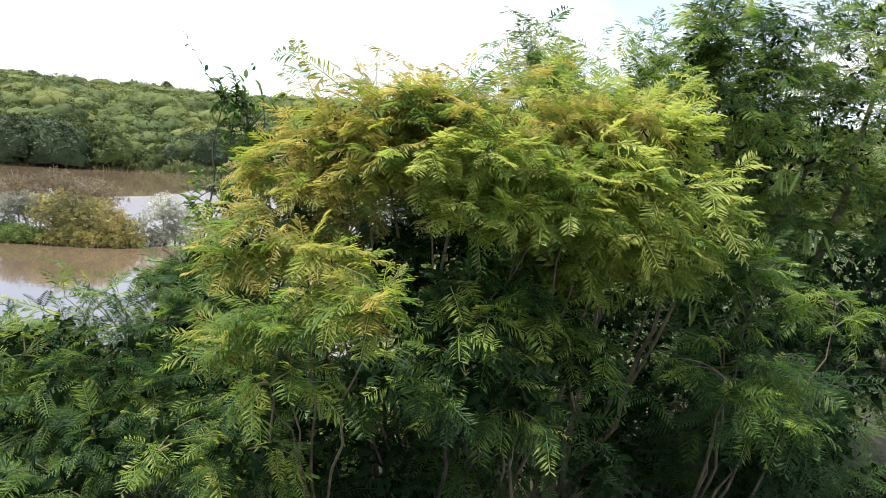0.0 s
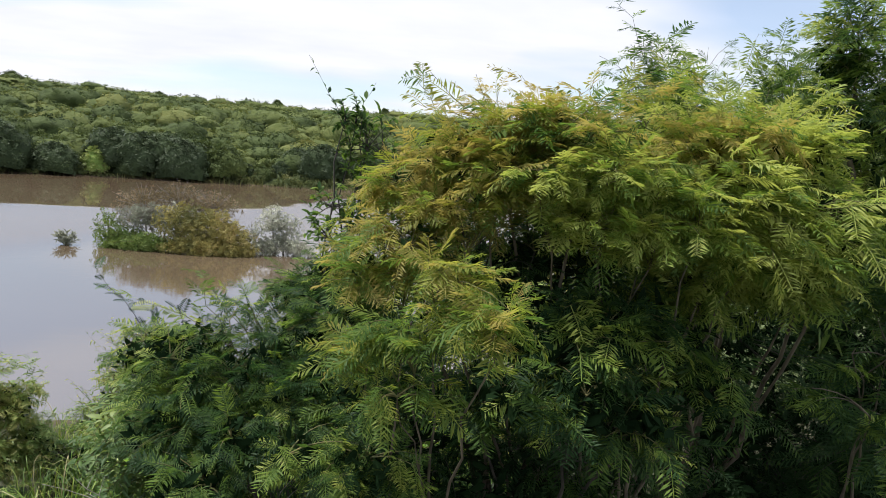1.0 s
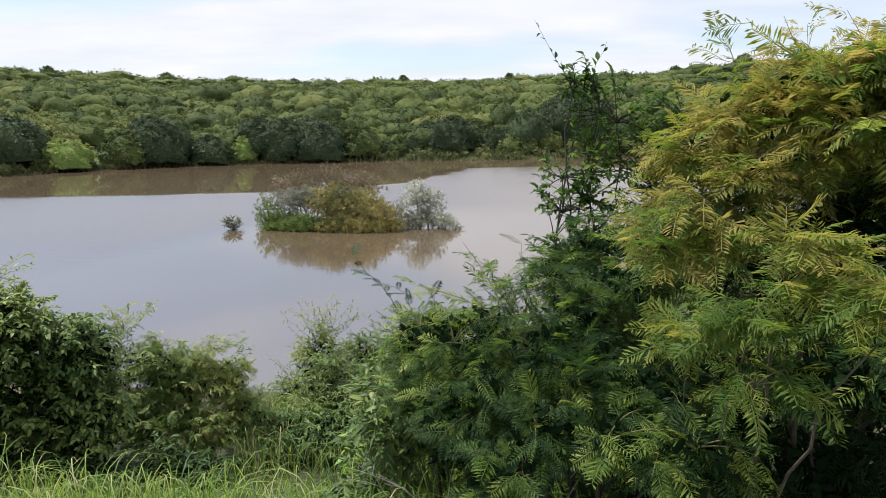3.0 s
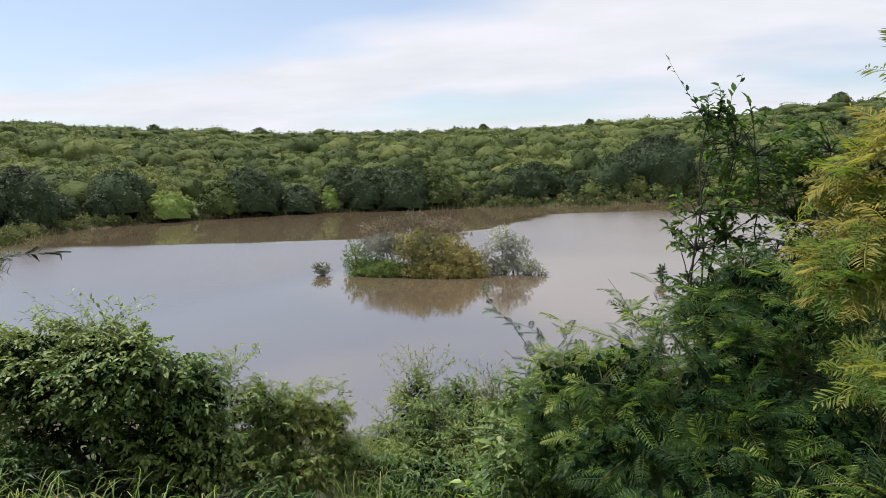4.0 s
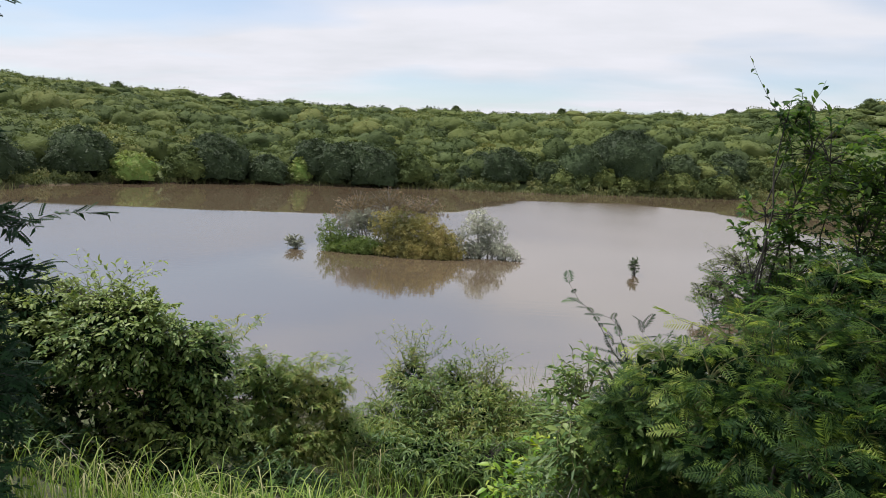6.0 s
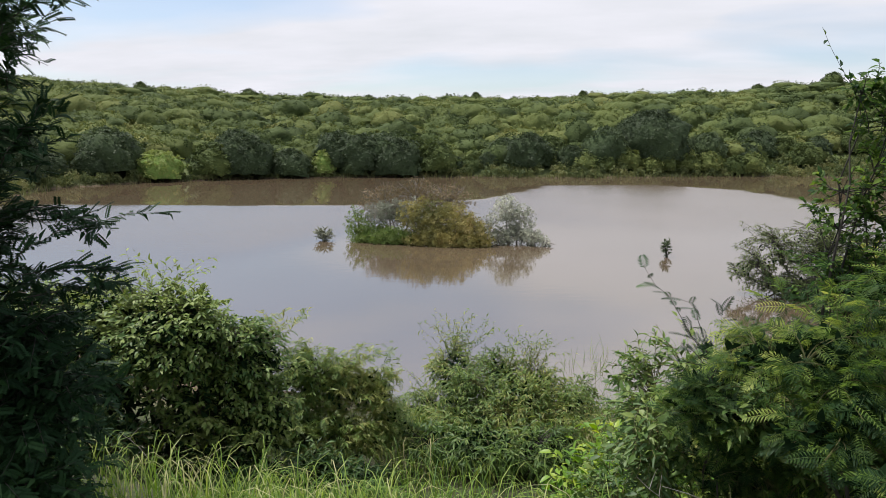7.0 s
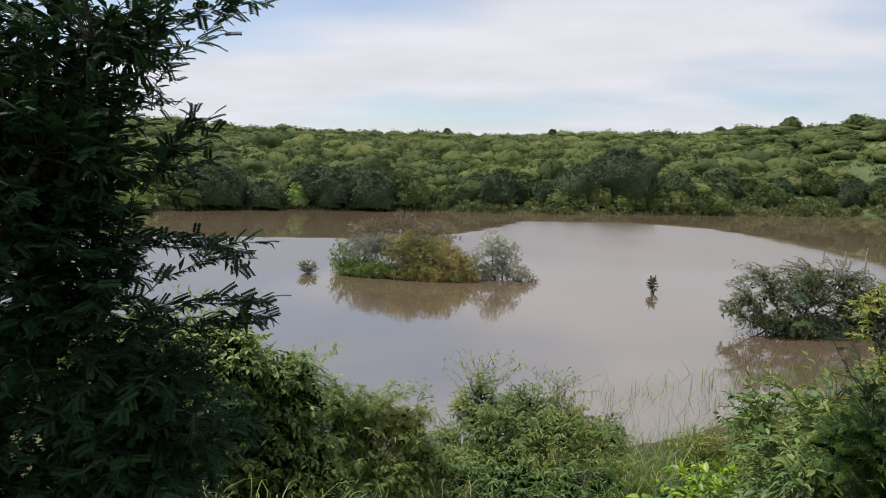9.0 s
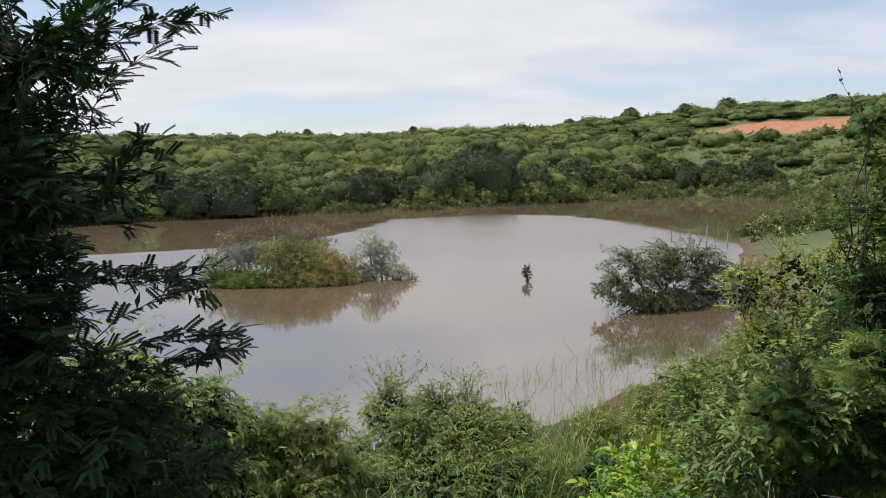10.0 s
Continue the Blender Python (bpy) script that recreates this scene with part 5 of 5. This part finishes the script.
def on_hull(r, hp, n, size, hue):
    """Leaf clumps that stand out of a hull."""
    grid = hp.reshape(HR, HA, 3)
    i, j = r.integers(0, HR - 1, n), r.integers(0, HA, n)
    u, v = r.random((n, 1)), r.random((n, 1))
    j2 = (j + 1) % HA
    p = (grid[i, j] * (1 - u) + grid[i + 1, j] * u) * (1 - v) + (grid[i, j2] * (1 - u) + grid[i + 1, j2] * u) * v
    d = unit(p * (1, 1, 1.2))
    axes = frames(r.normal(size=(n, 3)), d + (0, 0, 0.2) + r.normal(0, 0.3, (n, 3)))
    return p + d * size * r.uniform(-0.3, 1.7, (n, 1)), axes, size * r.uniform(0.5, 1.35, n), np.clip(hue + r.normal(0, 0.1, n), 0, 1)


def far_bush(name, label, category, x, y, w, h, n, size, mat, tint, seed, group="", trunk=True, z=None):
    r = np.random.default_rng(seed)
    root = thing(name, (x, y, float(height(x, y)) - 0.05 if z is None else z), label, category, group)
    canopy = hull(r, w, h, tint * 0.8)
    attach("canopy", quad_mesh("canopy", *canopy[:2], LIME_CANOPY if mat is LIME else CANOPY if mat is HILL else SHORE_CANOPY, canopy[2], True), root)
    p, ax, sz, tn = on_hull(r, canopy[0], n, size, tint)
    parts = []
    for j in range(4):
        s = slice(j, None, 4)
        parts.append(scatter(FLAT[j], p[s], ax[s], sz[s], tn[s]))
    attach("crown", quad_mesh("crown", *join(parts)[:2], mat, join(parts)[2]), root, "", "stuff")
    for j in range(3):
        e = np.array((r.uniform(-0.3, 0.3) * w, r.uniform(-0.3, 0.3) * w, h * 0.7))
        line = bezier(np.array((r.uniform(-0.1, 0.1), r.uniform(-0.1, 0.1), -0.1)), e * np.array((0.3, 0.3, 0.6)), e, 6)
        v, q = tubes(line[None], np.linspace(0.07, 0.02, 6)[None] * (h / 3), 6)
        attach("trunk" if j == 0 else "limb", quad_mesh("limb", v, q, BARK_DARK, smooth=True), root)
    return root


far_bush("bush", "rounded lime-green bush at the far water's edge", "bush", -32.6, 55.2, 4.6, 2.3, 700, 0.2, LIME, 1.0, 61)
far_bush("bush", "small upright lime-green bush on the far shore", "bush", -20.4, 63.9, 2.6, 2.2, 420, 0.2, LIME, 0.9, 62)
far_bush("tree", "large dark rounded tree on the far shore", "tree", 11.8, 74, 9.0, 5.4, 2600, 0.2, SHORE, 0.1, 63)
far_bush("bush", "grey-green bush beside the dark tree", "bush", 18.5, 76, 4.0, 2.8, 500, 0.22, SHORE, 0.5, 64)
SHORE_KINDS = [("dense dark green shrub along the far shore", 4.6, 3.1, SHORE, 0.2), ("broad dark green shrub with a shaded underside", 5.6, 3.4, SHORE, 0.35),
               ("bushy mid-green shrub along the far shore", 4.0, 2.6, HILL, 0.35), ("tall dark green shrub above the reeds", 4.6, 3.2, SHORE, 0.1)]
protos = []
for j in range(9):
    far_bush("bush", "small light green bush at the foot of the dark tree", "bush", 5 + 2.1 * j + R.uniform(-0.5, 0.5), 69.2 + 0.45 * j + R.uniform(-0.3, 0.6), R.uniform(2.2, 3.2), R.uniform(1.3, 2.0), 260, 0.22, HILL, R.uniform(0.3, 0.8), 150 + j, "small bushes on the far shore")
for j, (lab, w, h, mat, tn) in enumerate(SHORE_KINDS):
    protos.append(far_bush("shore_shrub", lab, "shrub", -60 - 7 * j, 62, w, h, 900, 0.2, mat, tn, 70 + j, "shrubs along the far shore"))
SHORE_LINE = [(-25, 19), (-31, 26), (-35.5, 31), (-40, 38), (-37.6, 47), (-35, 55), (-27.5, 61.8), (-20, 64.6), (-13, 66.4), (-4, 67), (4, 68), (18, 73), (27, 74.8), (37, 74), (44, 67)]
step = 0
for (xa, ya), (xb, yb) in zip(SHORE_LINE, SHORE_LINE[1:]):
    n = max(1, round(math.hypot(xb - xa, yb - ya) / 1.6))
    for k in range(n):
        u = (k + R.uniform(0.1, 0.9)) / n
        x, y = xa + u * (xb - xa) + R.uniform(-0.5, 0.5), ya + u * (yb - ya) + (R.uniform(-1.6, 1.4) if xa < -14 else R.uniform(0.5, 5.5))
        if math.hypot(x - 11.8, y - 74) < 5 or math.hypot(x + 32.6, y - 55.2) < 3.4:
            continue
        o = copy_thing(protos[(step * 7 + k * 3) % 4], pose(x, y, float(height(x, y)) - 0.1, 0, 0, R.uniform(0, 360)))
        s = R.uniform(0.4, 1.25) ** 1.2
        o.scale = (s, s, s * R.uniform(0.85, 1.1))
        step += 1

# scrub that covers the hill
r = np.random.default_rng(99)
parts, hulls = [], []
cell = 2.5
cand = []
for gx_ in np.arange(-130, 150, cell):
    for gy_ in np.arange(25, 165, cell):
        cand.append((gx_ + r.uniform(-1.2, 1.2), gy_ + r.uniform(-1.2, 1.2)))
cand = np.array(cand)
cd = pond_distance(cand[:, 0], cand[:, 1])
cr = np.hypot(cand[:, 0] - 0.8, cand[:, 1] - 0.5)
caz = np.arctan2(cand[:, 0] - 0.8, cand[:, 1] - 0.5)
keep = (cd > 3.5) & (cr < CREST + 14) & (caz > -0.86) & (caz < 0.92) & (cr > 40)
open_field = smooth(0.34, 0.46, caz + 0.03 * waves(cand[:, 0], cand[:, 1])) * smooth(112, 98, cr)
keep &= r.random(len(cand)) > 0.72 * open_field
ca, sa = math.cos(radians(-32)), math.sin(radians(-32))
ex, ey = cand[:, 0] - 60, cand[:, 1] - 94
keep &= ((ex * ca + ey * sa) / 14.5) ** 2 + ((-ex * sa + ey * ca) / 7.5) ** 2 > 1
cand, cr, cd, open_field = cand[keep], cr[keep], cd[keep], open_field[keep]
zs = height(cand[:, 0], cand[:, 1])
for (x, y), rr, z, of in zip(cand, cr, zs, open_field):
    w = (1.9 + 4.4 * r.random() ** 1.5) * (1 - 0.25 * of)
    h = (0.6 + 0.27 * w) * r.uniform(0.7, 1.3) * (1 - 0.2 * of) * (1 - 0.4 * smooth(100, 125, rr))
    if r.random() < 0.08:
        h *= 1.45
    n = int(np.interp(rr, (50, 130), (66, 24)))
    # most are sunny green, some darker and greyer, a few nearly yellow
    hue = r.choice((r.uniform(0.3, 0.7), r.uniform(-0.1, 0.2), r.uniform(0.75, 0.95)), p=(0.6, 0.3, 0.1))
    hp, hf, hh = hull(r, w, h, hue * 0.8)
    p, ax, sz, tn = on_hull(r, hp, int(n * (0.3 + 0.34 * w)), 0.25, hue)
    p += (x, y, z - 0.15)
    hulls.append((hp + (x, y, z - 0.15), hf, hh))
    parts.append(scatter(FLAT[r.integers(0, 4)], p, ax, sz, tn))
hv, hq, ht = join(parts)
hill_scrub = new("hillside_scrub", quad_mesh("hillside_scrub", hv, hq, HILL, ht))
cv, cq, ct = join(hulls)
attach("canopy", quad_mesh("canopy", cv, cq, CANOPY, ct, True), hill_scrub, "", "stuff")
tagged(hill_scrub, "dense low green thorn scrub covering the hillside", "scrub", "", "stuff")

# a few trees that stand up on the crest
for j, (x, y, w, h) in enumerate(((26.5, 117, 5.0, 3.6), (-33.9, 134, 4.4, 3.0), (-52, 118, 4.5, 3.4), (8, 130, 3.0, 3.4), (-12, 131, 3.2, 3.2), (48, 122, 5, 4), (56, 117, 4.5, 3.8), (63, 115, 5, 3.6), (78, 108, 4.5, 3.4), (-68, 110, 4, 3.2), (37, 124, 3.5, 3.2))):
    far_bush("tree", "small rounded tree standing on the crest of the hill", "tree", x, y, w * 0.8, h * 0.6, 420, 0.22, HILL, 0.3, 120 + j, "trees on the crest", z=float(height(x, y)) - 0.3)


# ---- grass and reeds ----
BLADES = [grass_blade(0.25), grass_blade(0.55), grass_blade(0.9)]
ARCHING = [arching_blade(0.55), arching_blade(0.8), arching_blade(0.35)]


def grass(name, label, category, pts, hmin, hmax, mat, tint, seed, width=1.0, lift=0.0, in_water=False, forms=BLADES):
    r = np.random.default_rng(seed)
    z = np.zeros(len(pts)) - 0.2 if in_water else height(pts[:, 0], pts[:, 1]) - 0.02
    at = np.column_stack([pts, z + lift])
    parts = []
    for j, b in enumerate(forms):
        s = slice(j, None, 3)
        n = len(at[s])
        az = r.uniform(0, 2 * np.pi, n)
        yv = np.stack([np.cos(az), np.sin(az), r.normal(0, 0.12, n)], -1)
        ax = frames(yv, np.array((0, 0, 1.0)) + r.normal(0, 0.18, (n, 3)))
        bb = (b[0] * np.array((width, 1, 1)), b[1])
        parts.append(scatter(bb, at[s], ax, r.uniform(hmin, hmax, n), r.uniform(*tint, n)))
    v, q, t = join(parts)
    return tagged(new(name, quad_mesh(name, v, q, mat, t)), label, category, "", "stuff")


def rim(p):
    """Only what stands on the flat top of the bank, which narrows beside the leafy bush."""
    return p[p[:, 1] < np.interp(p[:, 0], (-3.0, -1.3, -0.4), (2.7, 3.2, 4.8))]


def spots(n, x0, x1, y0, y1, seed, clump=0.5):
    r = np.random.default_rng(seed)
    c = np.column_stack([r.uniform(x0, x1, n // 14 + 1), r.uniform(y0, y1, n // 14 + 1)])
    a = c[r.integers(0, len(c), n)] + r.normal(0, 0.12, (n, 2))
    b = np.column_stack([r.uniform(x0, x1, n), r.uniform(y0, y1, n)])
    return np.where((r.random(n) < clump)[:, None], a, b)


grass("grass", "bright green tussocky grass along the top of the bank", "grass", rim(spots(15000, -3.5, 3.2, 2.4, 4.6, 201, 0.75)), 0.08, 0.24, LUSH, (-0.2, 0.6), 202, 0.8, forms=[ARCHING[0], BLADES[2], ARCHING[1]])
grass("tall_grass", "long arching grass blades on the bank", "grass", rim(spots(4000, -1.5, 2.2, 2.8, 5.0, 203, 0.85)), 0.2, 0.48, LUSH, (0.0, 1.05), 204, 0.6, forms=ARCHING)
grass("bank_grass", "rough grass down the bank to the water", "grass", spots(6000, -4.5, 6.0, 4.6, 9.4, 205, 0.6), 0.12, 0.32, GRASS, (-0.1, 0.4), 206, 1.0, forms=[BLADES[1], BLADES[2], ARCHING[0]])
grass("arching_grass", "long arching grass among the bank bushes", "grass", spots(1700, -0.9, 4.5, 5.4, 8.6, 215, 0.8), 0.35, 0.75, GRASS, (0.1, 0.9), 216, 0.6, forms=[ARCHING[0], ARCHING[2], ARCHING[1]])
grass("edge_grass", "pale arching grass stems in front of the bush at the water's edge", "grass", spots(800, -1.1, 1.7, 7.3, 8.0, 217, 0.7), 0.45, 0.9, GRASS, (0.45, 1.0), 218, 0.5, forms=[ARCHING[2], ARCHING[0], BLADES[1]])
p = spots(26000, 1.0, 9.5, 8.3, 14.5, 207, 0.5)
d = pond_distance(p[:, 0], p[:, 1])
grass("shore_grass", "green and straw-coloured grass on the near shore", "grass", p[(d > -0.15) & (d < 3)][::2], 0.12, 0.34, GRASS, (-0.1, 0.9), 208, forms=[BLADES[1], BLADES[2], ARCHING[0]])
sedge = p[(d <= -0.1) & (d > -2.2)]
grass("sedge", "thin sedge stems standing in the shallows", "sedge", sedge[::9], 0.3, 0.65, GRASS, (0.0, 0.7), 209, 0.5, 0.0, True)

r = np.random.default_rng(301)
rp = []
FAR_EDGE = [(-22, 24), (-31, 34), (-36, 45), (-33, 54), (-26, 61), (-13, 65.5), (2, 66), (12, 69), (24, 73), (36, 72), (42, 64), (36, 54), (26, 41), (18.5, 33)]
for (xa, ya), (xb, yb) in zip(FAR_EDGE, FAR_EDGE[1:]):
    ln = math.hypot(xb - xa, yb - ya)
    n = int(ln * (90 if xa > -14 else 32))
    u = r.random(n)
    nx, ny = (yb - ya) / ln, -(xb - xa) / ln
    off = r.normal(0.1, 0.6 if xa < 20 else 0.9, n)
    rp.append(np.column_stack([xa + u * (xb - xa) - nx * off, ya + u * (yb - ya) - ny * off]))
rp = np.concatenate(rp)
grass("reed_bed", "olive and brown reeds fringing the far shore", "reeds", rp, 0.35, 0.9, REED, (0.0, 0.5), 302, 2.2, 0.0, True)

rf = np.random.default_rng(310)
fr, fa = rf.uniform(34, 118, 24000), rf.uniform(0.3, 0.9, 24000)
fp = np.column_stack([0.8 + fr * np.sin(fa), 0.5 + fr * np.cos(fa)])
fd = pond_distance(fp[:, 0], fp[:, 1])
ex, ey = fp[:, 0] - 60, fp[:, 1] - 94
fok = (fd > 0.5) & (((ex * ca + ey * sa) / 12.5) ** 2 + ((-ex * sa + ey * ca) / 6) ** 2 > 1)
grass("field_grass", "open grassy slope beyond the pond", "grass", fp[fok], 0.15, 0.45, GRASS, (0.1, 0.6), 311, 6.5)

# herbs and seedlings between the reeds and the shrubs of the far shore
rs = np.random.default_rng(320)
sp = []
for (xa, ya), (xb, yb) in zip(FAR_EDGE, FAR_EDGE[1:]):
    ln = math.hypot(xb - xa, yb - ya)
    n = int(ln * (8 if xa > -14 else 5))
    u = rs.random(n)
    nx, ny = (yb - ya) / ln, -(xb - xa) / ln
    off = rs.gamma(2.0, 1.1 if xa > -14 else 0.45, n) - 0.3
    sp.append(np.column_stack([xa + u * (xb - xa) - nx * off, ya + u * (yb - ya) - ny * off]))
sp = np.concatenate(sp)
sz_ = height(sp[:, 0], sp[:, 1])
ok = sz_ > -0.15
sp, sz_ = sp[ok], sz_[ok]
clumps = []
for (x, y), z in zip(sp, sz_):
    w, h = rs.uniform(0.4, 1.1), rs.uniform(0.4, 1.2)
    k = int(26 * w + 8)
    d = unit(rs.normal(size=(k, 3)) * (1, 1, 0.8))
    p = np.array((x, y, z + h * 0.45)) + d * np.array((w * 0.6, w * 0.6, h * 0.5)) * rs.uniform(0.4, 1.05, (k, 1))
    clumps.append(scatter(FLAT[rs.integers(0, 4)], p, frames(rs.normal(size=(k, 3)), d + rs.normal(0, 0.4, (k, 3))), rs.uniform(0.1, 0.22, k), np.clip(rs.uniform(0, 0.8) + rs.normal(0, 0.1, k), 0, 1)))
herbs = new("shore_herbs", quad_mesh("shore_herbs", *join(clumps)[:2], HERB, join(clumps)[2]))
tagged(herbs, "olive and pale green herbs along the far water's edge", "herbs", "", "stuff")

# herbs in the open field
clumps = []
for x, y in fp[fok][:1700]:
    z = float(height(x, y))
    w, h = rf.uniform(0.5, 1.5), rf.uniform(0.25, 0.7)
    k = int(10 * w + 6)
    d = unit(rf.normal(size=(k, 3)) * (1, 1, 0.8))
    p = np.array((x, y, z + h * 0.4)) + d * np.array((w * 0.6, w * 0.6, h * 0.5)) * rf.uniform(0.4, 1.05, (k, 1))
    clumps.append(scatter(FLAT[rf.integers(0, 4)], p, frames(rf.normal(size=(k, 3)), d + rf.normal(0, 0.4, (k, 3))), rf.uniform(0.12, 0.26, k), np.clip(rf.uniform(0.1, 0.9) + rf.normal(0, 0.1, k), 0, 1)))
field_herbs = new("field_herbs", quad_mesh("field_herbs", *join(clumps)[:2], HILL, join(clumps)[2]))
tagged(field_herbs, "low green herbs dotted over the open slope", "herbs", "", "stuff")
